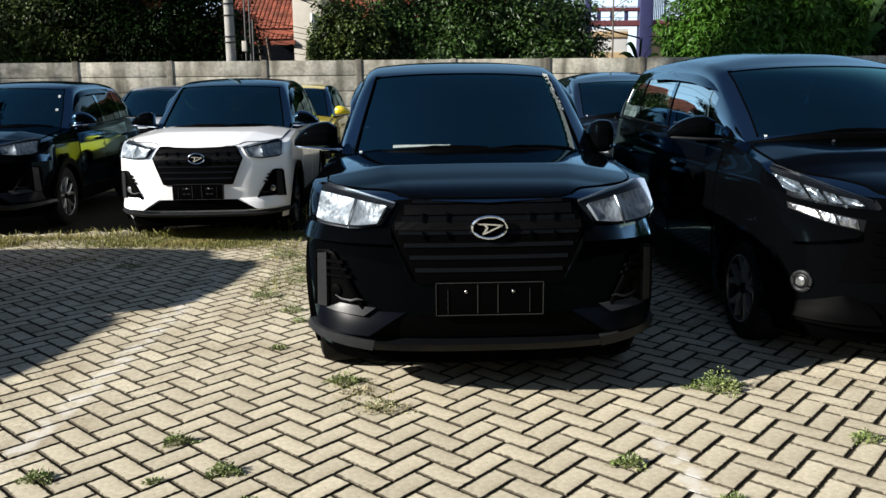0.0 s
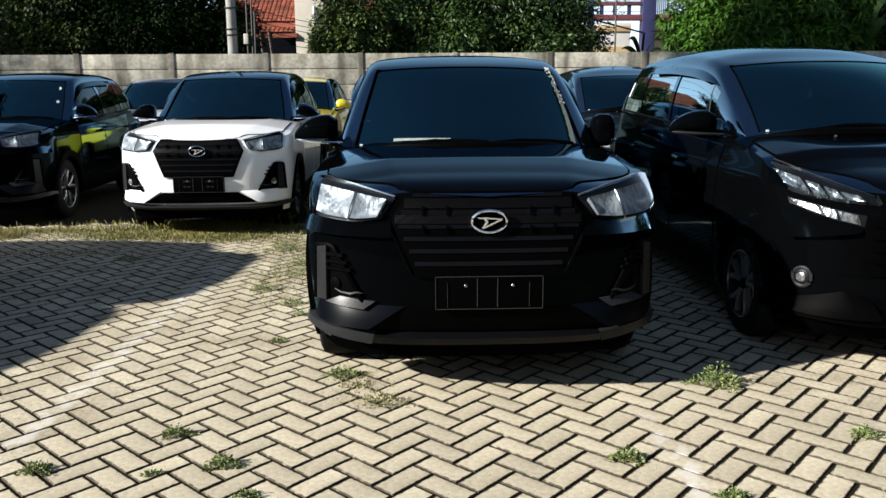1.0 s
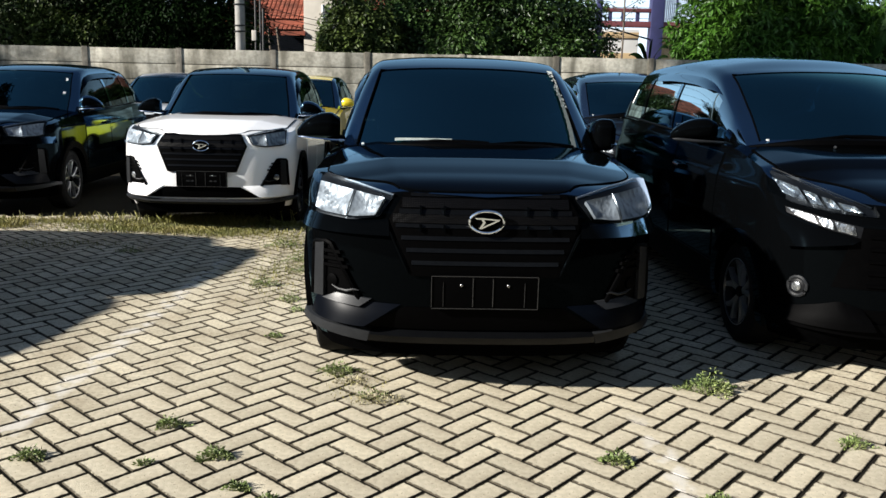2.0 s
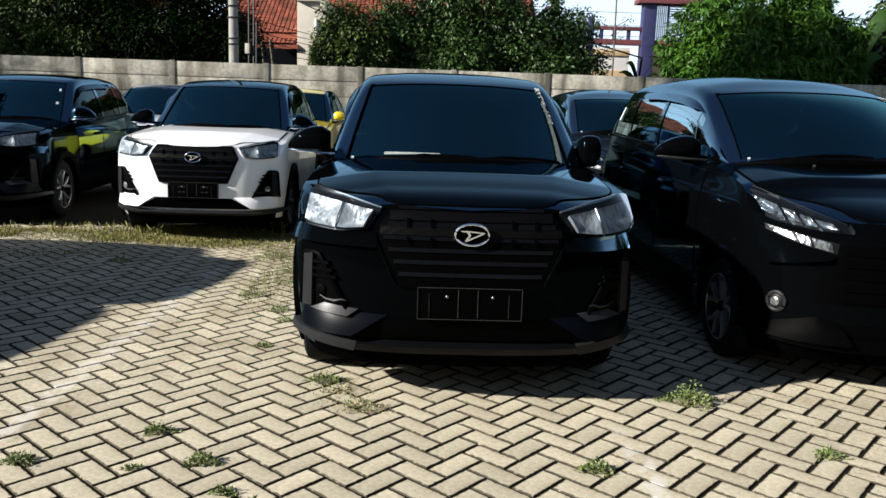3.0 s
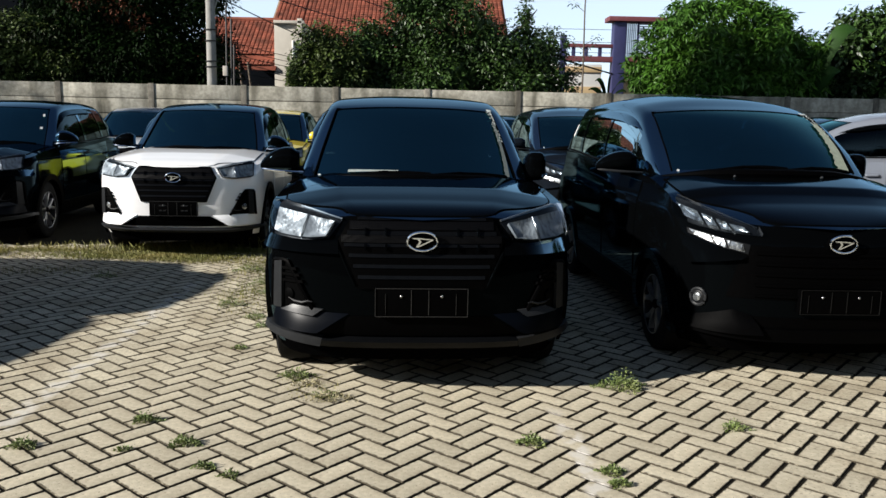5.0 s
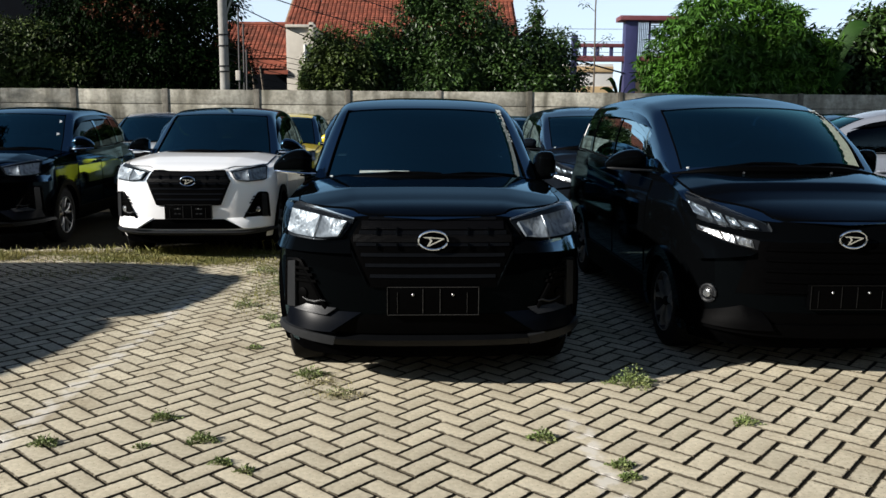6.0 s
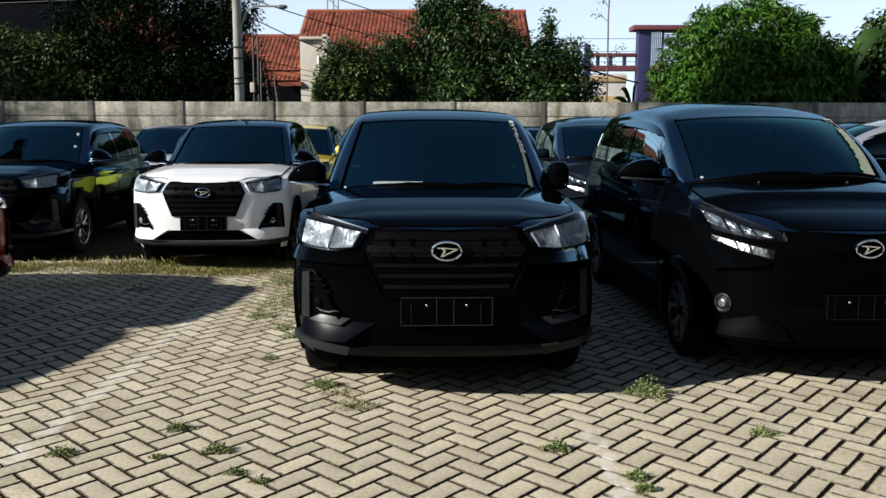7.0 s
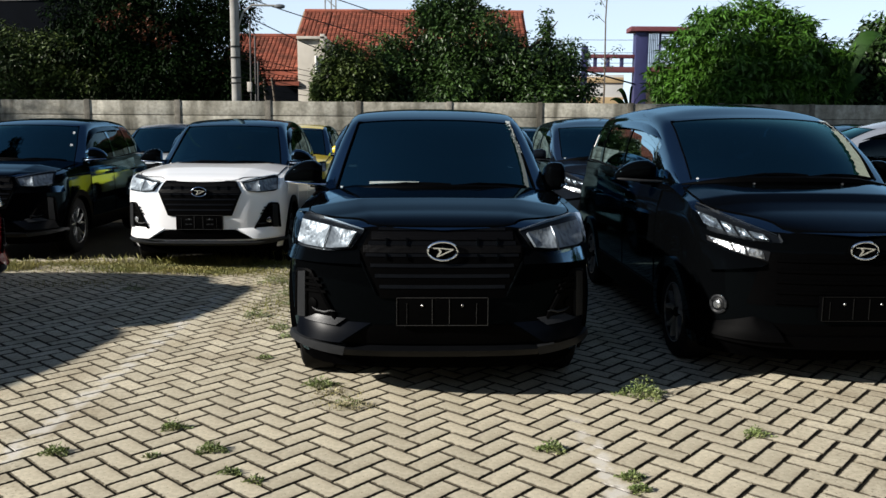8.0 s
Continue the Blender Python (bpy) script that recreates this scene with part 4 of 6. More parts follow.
def common(c, car, paint, roof, pillar, film, mirror, film_wide=0.036, fold=(), film_mat=None):
    body = mk("body", *body_shell(c), paint, car)
    body.shadow_terminator_geometry_offset = 0.3
    body.shadow_terminator_shading_offset = 0.1
    bonnet(c, car, paint)
    glass = cabin(c, car, roof, pillar, G_SIDE, G_SCREEN)
    front = glass[0]
    L = c["length"]
    mk("underbody", *box_vf(-0.60, 0.60, 0.35, L - 0.3, c["floor"] - 0.06, 0.75, 0.04), M_DARK, car)
    for ay in c["axles"]:
        for s in (-1, 1):
            wheel(c, car, s, ay)
    for s in (-1, 1):
        wing_mirror(c, car, s, mirror, s in fold)
        d0, d1, d2 = c["axles"][0] + c["arch"] + 0.07, c["axles"][0] + 1.33, c["axles"][1] - 0.12
        zt = lambda y: curve1(c["top"], y) - 0.045
        for a, b, e in ((d0, d1 - 0.006, d1 - 0.006), (d1 + 0.006, d2, d2 - 0.30)):
            door = mk("door", *on_side(c, s, [(a, zt(a)), (b, zt(b))], [(a + 0.02, 0.42), (e, 0.42)], 0.006), paint, car)
            hx = s * (curve1(c["half"], 0.93) + 0.03)
            mk("door_handle", *tube_vf([(hx - s * 0.025, b - 0.24, 0.94), (hx, b - 0.22, 0.94), (hx, b - 0.10, 0.945), (hx - s * 0.025, b - 0.08, 0.945)], 0.014, 8), paint, door)
        mk("side_sill", *on_side(c, s, [(d0 - 0.06, 0.40), (c["axles"][1] - c["arch"] - 0.04, 0.40)], [(d0 - 0.06, c["floor"]), (c["axles"][1] - c["arch"] - 0.04, c["floor"])], 0.015, 0.05), M_PLASTIC, car)
        # tail lamps
        mk("tail_lamp", *box_vf(s * 0.62 - 0.10, s * 0.62 + 0.10, L - 0.16, L - 0.03, 0.86, 1.05, 0.02), M_RED, car)
    # wipers and cowl
    cy, cz = c["rail"][0][2] - c["bow"][0][1], c["rail"][0][3] + 0.035
    pts = [front(u, 0.0) + Vector((0, -0.03, 0.0)) for u in [i / 10 - 1 for i in range(21)]]
    mk("cowl_panel", *tube_vf(pts, 0.035, 8, [min(1.0, 0.15 + i / 5, 0.15 + (len(pts) - 1 - i) / 5) for i in range(len(pts))]), M_PLASTIC, car)
    for u0, u1 in ((-0.62, 0.12), (0.02, 0.80)):
        a, k, b = front(u0, 0.01), front(lerp(u0, u1, 0.45), 0.05), front(u1, 0.035)
        up = Vector((0, -0.028, 0.012))
        w = mk("wiper", *tube_vf([a + up, k + up * 1.2, b + up], 0.011, 6), M_PLASTIC, car)
        mk("wiper_blade", *tube_vf([front(lerp(u0, u1, t), lerp(0.015, 0.066, math.sin(math.pi * t * 0.75))) + up * 0.55 for t in [i / 8 for i in range(9)]], 0.008, 6), M_PLASTIC, w)
    for u in (-0.42, 0.40):
        p = front(u, 0.0) + Vector((0, -0.10, -0.012))
        mk("washer_nozzle", *ellipsoid_vf(tuple(p), (0.010, 0.014, 0.010), 8, 6), M_TRIM, car)
    # interior
    my = cy + 0.55
    mk("dashboard", *box_vf(-0.66, 0.66, cy + 0.22, my + 0.22, 0.85, cz - 0.02, 0.06), M_DARK, car)
    for x in (-0.36, 0.36):
        st = mk("seat", *box_vf(x - 0.24, x + 0.24, my + 0.62, my + 0.80, 0.7, 1.28, 0.07), M_SEAT, car, "dark fabric front seat")
        mk("headrest", *box_vf(x - 0.13, x + 0.13, my + 0.66, my + 0.76, 1.28, 1.46, 0.04), M_SEAT, st)
    mk("rear_bench", *box_vf(-0.6, 0.6, my + 1.55, my + 1.75, 0.7, 1.25, 0.07), M_SEAT, car)
    mk("steering_wheel", *tube_vf([(0.36 + 0.18 * math.cos(a), my + 0.30 + 0.05 * math.sin(a), 1.02 + 0.17 * math.sin(a)) for a in [2 * math.pi * i / 20 for i in range(21)]], 0.015, 6), M_DARK, car)
    p = front(0, 0.90)
    mk("rear_view_mirror", *box_vf(-0.11, 0.11, p.y + 0.04, p.y + 0.08, p.z - 0.07, p.z - 0.01, 0.012), M_DARK, car)
    # white protective film along one edge of the windscreen
    for side in film:
        V, F = [], []
        nn = 28
        for i in range(nn + 1):
            v = lerp(0.05, 0.70, i / nn)
            wd = 0.006 + film_wide * (0.35 + 0.75 * (1 - v)) * (1 + 0.10 * math.sin(i * 2.3) + 0.06 * math.sin(i * 5.1))
            for e in (0.885, 0.885 - wd):
                V.append(front(side * (e - 0.05 * (1 - v) ** 3), v) + Vector((0, -0.004, 0.003)))
        F = [(2 * i, 2 * i + 1, 2 * i + 3, 2 * i + 2) for i in range(nn)]
        strip = mk("film_strip", V, F, film_mat or M_FILM, glass[2], "torn strip of grey protective film")
        rng = random.Random(17)
        V, F = [], []
        for i in range(110):
            v = 0.93 - 0.45 * rng.random() ** 2.6
            e = 0.895 - (film_wide * 0.6 + 0.03) * rng.random() - 0.05 * (1 - v) ** 3
            du, dv = rng.uniform(0.004, 0.016), rng.uniform(0.006, 0.022)
            k = len(V)
            V += [front(side * (e + a), v + b) + Vector((0, -0.006, 0.004)) for a, b in ((0, 0), (du, dv * 0.3), (du * 0.8, dv), (-du * 0.3, dv * 0.8))]
            F.append((k, k + 1, k + 2, k + 3))
        mk("torn_film", V, F, M_STICKER, strip, "white flecks of torn film")
    p = front(-0.86, 0.035) + Vector((0, -0.008, 0.004))
    mk("sticker", *box_vf(p.x, p.x + 0.016, p.y - 0.002, p.y + 0.002, p.z, p.z + 0.011), M_PAPER, glass[2])
    return glass


def glass_marks(glass, slips=(), bars=(), slip_mat=M_PAPER):
    """Paper slips on the windscreen and white bars on the side windows."""
    front, flank, pane = glass
    for u0, u1, v0, v1 in slips:
        n = 8
        V = [front(lerp(u0, u1, i / n), v) + Vector((0, -0.005, 0.003)) for i in range(n + 1) for v in (lerp(v0, v0 + 0.012, i / n), lerp(v1, v1 - 0.008, i / n))]
        mk("paper_slip", V, [(2 * i, 2 * i + 1, 2 * i + 3, 2 * i + 2) for i in range(n)], slip_mat, pane, "pale paper slip")
    for s, w0, w1, v0, v1 in bars:
        V = [flank(s, w, v) + Vector((s * 0.004, 0, 0)) for w, v in ((w0, v0), (w0 + 0.012, v0), (w1 + 0.012, v1), (w1, v1))]
        mk("sticker", V, [(0, 1, 2, 3)], M_PAPER, pane, "white sticker strip")


def headlamp(c, car, top, bottom, s, bowls, inner=0.006, slant=0.0, bowl=None):
    if s < 0:
        top, bottom = mirror_x(top), mirror_x(bottom)
    h = mk("headlamp", *on_nose(c, top, bottom, inner, 0.03, 14, 6), M_LAMPDARK, car, "large clear headlamp")
    for k, (a, b, lo, hi) in enumerate(bowls):
        def cut(line, q):
            return along(line, q)
        t2 = [tuple(lerp(cut(top, q)[i], cut(bottom, q)[i], lo) for i in (0, 1)) for q in [lerp(a, b, j / 4) + slant for j in range(5)]]
        b2 = [tuple(lerp(cut(top, q)[i], cut(bottom, q)[i], hi) for i in (0, 1)) for q in [lerp(a, b, j / 4) for j in range(5)]]
        V, F = on_nose(c, t2, b2, inner + 0.022, 0.002, 10, 8)
        mid = nose_point(c, *along([along(t2, 0.5), along(b2, 0.5)], 0.5))[1]
        for i in range(11 * 9):
            u, v = (i % 11) / 5 - 1, (i // 11) / 4 - 1
            V[i] = V[i] - mid * 0.020 * max(0.0, 1 - max(abs(u), abs(v)) ** 2)
        mk("lamp_reflector", V, F, bowl or M_REFLECTOR, h, "silvery faceted reflector")
    if bowl is None:
        for q in (0.455,):
            e, f = along(top, q), along(bottom, q)
            line = [nose_point(c, lerp(e[0], f[0], k / 5), lerp(e[1], f[1], k / 5)) for k in range(1, 6)]
            mk("lamp_rib", *tube_vf([p + w * (inner + 0.022) for p, w in line], 0.0018, 6), M_RIM, h, "bright upright rib")
    mk("lamp_lens", *on_nose(c, top, bottom, inner + 0.030, 0.002, 14, 6), G_LAMP, h, "clear plastic lens")
    return h


def suv(m, paint, roof, pillar, label, mirror=M_BLACK, film=(), marks=False, group="", fold=()):
    c = SUV
    car = thing("suv", m, label, "car", group)
    glass = common(c, car, paint, roof, pillar, film, mirror, fold=fold)
    # grille: six-sided dark panel with bars
    gt = [(-0.43, 0.85), (-0.365, 0.955), (0.365, 0.955), (0.43, 0.85)]
    gb = [(-0.43, 0.85), (-0.33, 0.60), (0.33, 0.60), (0.43, 0.85)]
    g = mk("grille", *on_nose(c, gt, gb, 0.016, 0.03, 72, 12), M_PLASTIC, car, "six-sided black grille with horizontal bars")
    for z, hw, t in ((0.945, 0.335, 0.008), (0.882, 0.385, 0.009), (0.825, 0.40, 0.009), (0.771, 0.375, 0.009), (0.717, 0.352, 0.009), (0.661, 0.328, 0.009)):
        mk("grille_bar", *on_nose(c, [(-hw, z + t), (hw, z + t)], [(-hw, z - t), (hw, z - t)], 0.016, 0.012, 24, 3, 0.0215), M_BAR, g)
    for z, hw in ((0.9135, 0.372), (0.8535, 0.412)):
        mk("grille_mesh", *on_nose(c, [(-hw, z + 0.018), (hw, z + 0.018)], [(-hw, z - 0.018), (hw, z - 0.018)], 0.021, 0.01, 30, 2), M_MESH, g, "fine black mesh")
    for x in (-0.29, -0.185, 0.185, 0.29):
        for z in (0.90, 0.83):
            mk("grille_stud", *on_nose(c, [(x - 0.005, z), (x + 0.005, z)], [(x - 0.004, z - 0.03), (x + 0.004, z - 0.03)], 0.030, 0.01, 1, 2), M_BLACK, g)
    for s in (-1, 1):
        edge = [(0.425, 0.80), (0.408, 0.765), (0.335, 0.605)]
        if paint is M_BLACK:
            mk("grille_surround", *tube_vf([nose_point(c, s * along(edge, i / 30)[0], along(edge, i / 30)[1])[0] + Vector((s * 0.004, -0.018, 0)) for i in range(31)], 0.007, 8, [min(1.0, 0.1 + i / 3, 0.1 + (30 - i) / 3) for i in range(31)]), paint, g)
        top = [(0.415, 0.938), (0.58, 0.98), (0.73, 1.006), (0.765, 0.998)]
        bottom = [(0.48, 0.855), (0.59, 0.838), (0.735, 0.85), (0.775, 0.87)]
        headlamp(c, car, top, bottom, s, [(0.06, 0.44, 0.22, 0.90), (0.475, 0.94, 0.22, 0.92)], bowl=M_LAMPDARK if paint is M_RED else None)
        tl = [(s * x, z + 0.012) for x, z in top]
        mk("lamp_brow", *tube_vf([nose_point(c, *along(tl, i / 10))[0] + Vector((0, -0.012, 0)) for i in range(11)], 0.006, 6), M_RIM, car, "thin bright trim over the headlamp")
        # triangular fog pocket with fins and a lamp
        ft, fb = [(s * 0.70, 0.72), (s * 0.775, 0.712)], [(s * 0.55, 0.47), (s * 0.785, 0.475)]
        f = mk("fog_pocket", *on_nose(c, ft, fb, 0.004, 0.02, 8, 8), M_PLASTIC, car, "black triangular fog lamp pocket")
        pk = [(s * 0.555, 0.462), (s * 0.70, 0.727), (s * 0.778, 0.718), (s * 0.79, 0.462)]
        mk("pocket_rim", *tube_vf([nose_point(c, *along(pk, i / 24))[0] + nose_point(c, *along(pk, i / 24))[1] * 0.010 for i in range(25)], 0.012, 6), M_PLASTIC, f)
        for k in range(3):
            z = 0.70 - 0.032 * k
            mk("pocket_fin", *on_nose(c, [(s * (0.650 - 0.018 * k), z - 0.008), (s * 0.722, z - 0.008)], [(s * (0.645 - 0.018 * k), z - 0.022), (s * 0.722, z - 0.022)], 0.020, 0.01, 4, 1), M_PLASTIC, f)
        # grey tube drawn in place of the curved highlight low in the pocket
        scoop = [(0.685, 0.530), (0.655, 0.516), (0.615, 0.512), (0.585, 0.522), (0.560, 0.520)]
        mk("pocket_scoop", *tube_vf([nose_point(c, s * x, z)[0] + nose_point(c, s * x, z)[1] * 0.020 for x, z in scoop], 0.007, 6, (0.3, 0.8, 1.0, 0.8, 0.3)), M_BRACKET, f)
        mk("fog_lamp", *disc_on_nose(c, s * 0.69, 0.55, 0.030, 0.012), M_CLEAR if paint is M_WHITE else M_PLASTIC, f)
        # angled bumper corner and lower corner blade
        if paint is M_BLACK:
            mk("bumper_crease", *on_nose(c, [(s * 0.435, 0.85), (s * 0.52, 0.838), (s * 0.835, 0.85)], [(s * 0.425, 0.775), (s * 0.47, 0.775), (s * 0.838, 0.775)], 0.002, 0.01, 14, 3, 0.026), paint, car)
        mk("pocket_bracket", *on_nose(c, [(s * 0.722, 0.722), (s * 0.764, 0.712)], [(s * 0.726, 0.470), (s * 0.772, 0.466)], 0.022, 0.02, 3, 6), M_BRACKET, f)
        mk("bumper_corner", *on_nose(c, [(s * 0.375, 0.464), (s * 0.77, 0.474)], [(s * 0.528, 0.374), (s * 0.785, 0.378)], 0.004, 0.03, 16, 6, 0.056, 0.6), M_GLOSS if paint is M_BLACK else paint, car, "bumper corner with a lit sloping face")
        if paint is M_BLACK:
            mk("bumper_shelf", *on_nose(c, [(s * 0.508, 0.484), (s * 0.668, 0.496)], [(s * 0.553, 0.450), (s * 0.728, 0.464)], 0.014, 0.02, 10, 3, 0.036, 0.5), M_TRIM, car, "flat grey ledge under the fog lamp pocket")
            # paler material makes the lip corners look sunlit
            mk("lip_corner", *on_nose(c, [(s * 0.512, 0.338), (s * 0.66, 0.350), (s * 0.838, 0.362)], [(s * 0.518, 0.306), (s * 0.66, 0.322), (s * 0.836, 0.340)], 0.030, 0.05, 16, 3, 0.052, 0.3), M_BRACKET, car, "grey corner of the lower bumper lip")
        mk("wheel_arch", *arch_vf(c, s, c["axles"][0]), M_PLASTIC, car, "black plastic wheel arch trim")
        mk("wheel_arch", *arch_vf(c, s, c["axles"][1]), M_PLASTIC, car, "black plastic wheel arch trim")
    mk("lower_intake", *on_nose(c, [(-0.36, 0.455), (0.36, 0.455)], [(-0.55, 0.35), (0.55, 0.35)], 0.006, 0.02, 16, 3), M_PLASTIC, car, "wide black lower air intake")
    if paint is M_BLACK:
        # centre of the same lip, in the darker tone that stands for shade
        mk("bumper_lip", *on_nose(c, [(-0.511, 0.338), (0.511, 0.338)], [(-0.517, 0.300), (0.517, 0.300)], 0.044, 0.04, 30, 3, 0.040), M_LIP, car, "dark grey lower bumper lip")
    else:
        mk("bumper_lip", *on_nose(c, [(-0.838, 0.348), (-0.53, 0.332), (0.53, 0.332), (0.838, 0.348)], [(-0.836, 0.322), (-0.53, 0.302), (0.53, 0.302), (0.836, 0.322)], 0.046, 0.04, 40, 3, 0.036), M_BRACKET, car, "dark grey lower bumper lip")
    mk("chin", *on_nose(c, [(-0.83, 0.345), (-0.55, 0.32), (0.55, 0.32), (0.83, 0.345)], [(-0.78, 0.185), (0.78, 0.185)], 0.004, 0.02, 24, 3), M_UNDER, car)
    plate(c, car, 0.535, 0.48, 0.15, marks)
    emblem(c, car, 0.853, 0.076, 0.048)
    return car, glass


def arch_vf(c, s, ay):
    a0, a1, zt = c["arch"] - 0.02, c["arch"] + 0.048, c["tyre"]
    V, F, n = [], [], 28
    for i in range(n + 1):
        a = math.pi * lerp(-0.09, 1.09, i / n)
        for r, o in ((a0, -0.05), (a0, 0.018), (a1, 0.022), (a1, 0.0)):
            z = max(zt + r * math.sin(a), c["floor"] - 0.01)
            y = ay - r * math.cos(a)
            k = curve1(c["half"], z)
            x = s * (k + o)
            if y < c["nose_depth"]:
                q = max(0.0, 1 - y / c["nose_depth"])
                x = s * (k * (1 - q ** c["nose_pow"]) ** (1 / c["nose_pow"]) + o)
            V.append((x, y, z))
    F = [(i * 4 + k, i * 4 + k + 1, i * 4 + k + 5, i * 4 + k + 4) for i in range(n) for k in range(3)]
    return V, F


def mpv(m, paint, roof, pillar, label, film=(), group="", mirror=None, fold=()):
    c = MPV
    car = thing("minivan", m, label, "car", group)
    glass = common(c, car, paint, roof, pillar, film, mirror or paint, 0.13, fold=fold, film_mat=M_FILM_PALE)
    g = mk("grille", *on_nose(c, [(-0.52, 0.80), (0.52, 0.80)], [(-0.60, 0.50), (0.60, 0.50)], 0.004, 0.02, 24, 6), M_PLASTIC, car, "broad black grille")
    for z in (0.76, 0.70, 0.64, 0.58, 0.52):
        mk("grille_bar", *on_nose(c, [(-0.46, z + 0.007), (0.46, z + 0.007)], [(-0.46, z - 0.007), (0.46, z - 0.007)], 0.014, 0.01, 16, 1), M_PLASTIC, g)
    for s in (-1, 1):
        headlamp(c, car, [(0.435, 0.884), (0.58, 0.942), (0.69, 0.995), (0.765, 1.040)], [(0.425, 0.850), (0.60, 0.858), (0.735, 0.885), (0.795, 0.925)], s,
                 [(0.16, 0.34, 0.50, 0.92), (0.38, 0.50, 0.46, 0.90), (0.54, 0.66, 0.44, 0.88), (0.70, 0.90, 0.40, 0.82)], slant=0.07, bowl=M_CLEAR)
        brow = [(0.44, 0.896), (0.58, 0.954), (0.69, 1.006), (0.765, 1.048)]
        mk("lamp_brow", *tube_vf([nose_point(c, s * along(brow, i / 12)[0], along(brow, i / 12)[1])[0] + Vector((0, -0.008, 0)) for i in range(13)], 0.0035, 6), M_TRIM, car)
        low = mk("lower_lamp", *on_nose(c, [(s * 0.49, 0.805), (s * 0.62, 0.83), (s * 0.765, 0.868)], [(s * 0.50, 0.752), (s * 0.62, 0.780), (s * 0.765, 0.840)], 0.006, 0.02, 10, 3), M_LAMPDARK, car, "narrow lower lamp strip")
        for a, b in ((0.06, 0.34), (0.38, 0.56), (0.62, 0.90)):
            tl, bl = [(s * 0.49, 0.799), (s * 0.62, 0.824), (s * 0.765, 0.863)], [(s * 0.50, 0.758), (s * 0.62, 0.786), (s * 0.765, 0.845)]
            mk("lamp_reflector", *on_nose(c, [along(tl, lerp(a, b, k / 3) + 0.07) for k in range(4)], [along(bl, lerp(a, b, k / 3)) for k in range(4)], 0.012, 0.01, 5, 3), M_CLEAR, low)
        mk("bumper_fold", *on_nose(c, [(s * 0.495, 0.742), (s * 0.62, 0.766), (s * 0.80, 0.835)], [(s * 0.53, 0.722), (s * 0.66, 0.695), (s * 0.755, 0.676)], 0.002, 0.01, 18, 6, 0.040), paint, car)
        mk("bumper_blade", *on_nose(c, [(s * 0.47, 0.405), (s * 0.565, 0.430), (s * 0.795, 0.350)], [(s * 0.40, 0.318), (s * 0.49, 0.314), (s * 0.80, 0.308)], 0.004, 0.02, 18, 6, 0.060, 0.5), M_PLASTIC if paint is M_BLACK else paint, car, "sloping blade at the bumper's foot")
        f = mk("fog_lamp", *disc_on_nose(c, s * 0.718, 0.476, 0.038, 0.012), M_LAMPDARK, car, "round clear fog lamp")
        mk("fog_reflector", *disc_on_nose(c, s * 0.718, 0.476, 0.024, 0.020, 0.012), M_CLEAR, f)
        mk("fog_ring", *disc_on_nose(c, s * 0.718, 0.476, 0.048, 0.006, ring=0.010), M_TRIM, f)
        for ay in c["axles"]:
            mk("arch_lip", *arch_vf(dict(c, arch=c["arch"] - 0.02), s, ay), paint, car)
    mk("lower_intake", *on_nose(c, [(-0.52, 0.40), (0.52, 0.40)], [(-0.44, 0.30), (0.44, 0.30)], 0.006, 0.02, 16, 2), M_PLASTIC, car)
    mk("bumper_lip", *on_nose(c, [(-0.81, 0.36), (-0.45, 0.335), (0.45, 0.335), (0.81, 0.36)], [(-0.80, 0.29), (-0.45, 0.275), (0.45, 0.275), (0.80, 0.29)], 0.020, 0.02, 26, 2, 0.040), M_PLASTIC, car)
    mk("chin", *on_nose(c, [(-0.79, 0.295), (-0.45, 0.28), (0.45, 0.28), (0.79, 0.295)], [(-0.74, 0.165), (0.74, 0.165)], 0.010, 0.02, 24, 3), M_UNDER, car)
    plate(c, car, 0.50, 0.46, 0.14, False, M_EDGE)
    emblem(c, car, 0.828, 0.076, 0.048)
    return car, glass


def placed(x, y, a):
    return pose(x, y, 0, 0, 0, a)


main_car = suv(placed(0.205, 3.43, 2.3), M_BLACK, M_BLACK, M_BLACK, "glossy black compact SUV parked on the brick paving", group="parked cars", film=(1,), fold=(1,))
suv(placed(-2.36, 7.60, 2.8), M_WHITE, M_BLACK, M_BLACK, "white compact SUV with a black roof, parked on grassy paving", marks=True, group="parked cars")
left_car = suv(placed(-5.06, 8.15, 5.0), M_BLACK, M_BLACK, M_BLACK, "black compact SUV in shade beside the white one", group="parked cars")
suv(placed(-3.48, 5.26, 82.9), M_RED, M_BLACK, M_BLACK, "red compact SUV parked across the row end", group="parked cars", fold=(-1,))
right_car = mpv(placed(2.56, 3.72, 1.2), M_BLACK, M_BLACK, M_BLACK, "glossy black people carrier parked on the brick paving", group="parked cars", film=(1,), fold=(1,))
# unseen car added next to the red one to cast shade on the paving
suv(placed(-4.01, 3.51, 82.4), M_BLACK, M_BLACK, M_BLACK, "unseen black compact SUV added beside the red one", group="parked cars", fold=(1,))
suv(placed(-2.55, 12.3, 2.0), M_YELLOW, M_YELLOW, M_BLACK, "bright yellow compact SUV in the row behind", mirror=M_YELLOW, group="parked cars")
suv(placed(-4.95, 12.6, 2.0), M_SILVER, M_SILVER, M_BLACK, "silver white compact SUV in the row behind", mirror=M_SILVER, group="parked cars")
mpv(placed(2.42, 8.9, 0.5), M_GREY, M_GREY, M_GREY, "dark grey people carrier behind the black cars", group="parked cars")
# unseen car added to keep sunlit ground out of the people carrier's flank
suv(placed(0.02, 7.75, 2.0), M_BLACK, M_BLACK, M_BLACK, "unseen black compact SUV added close behind the front black one", group="parked cars")
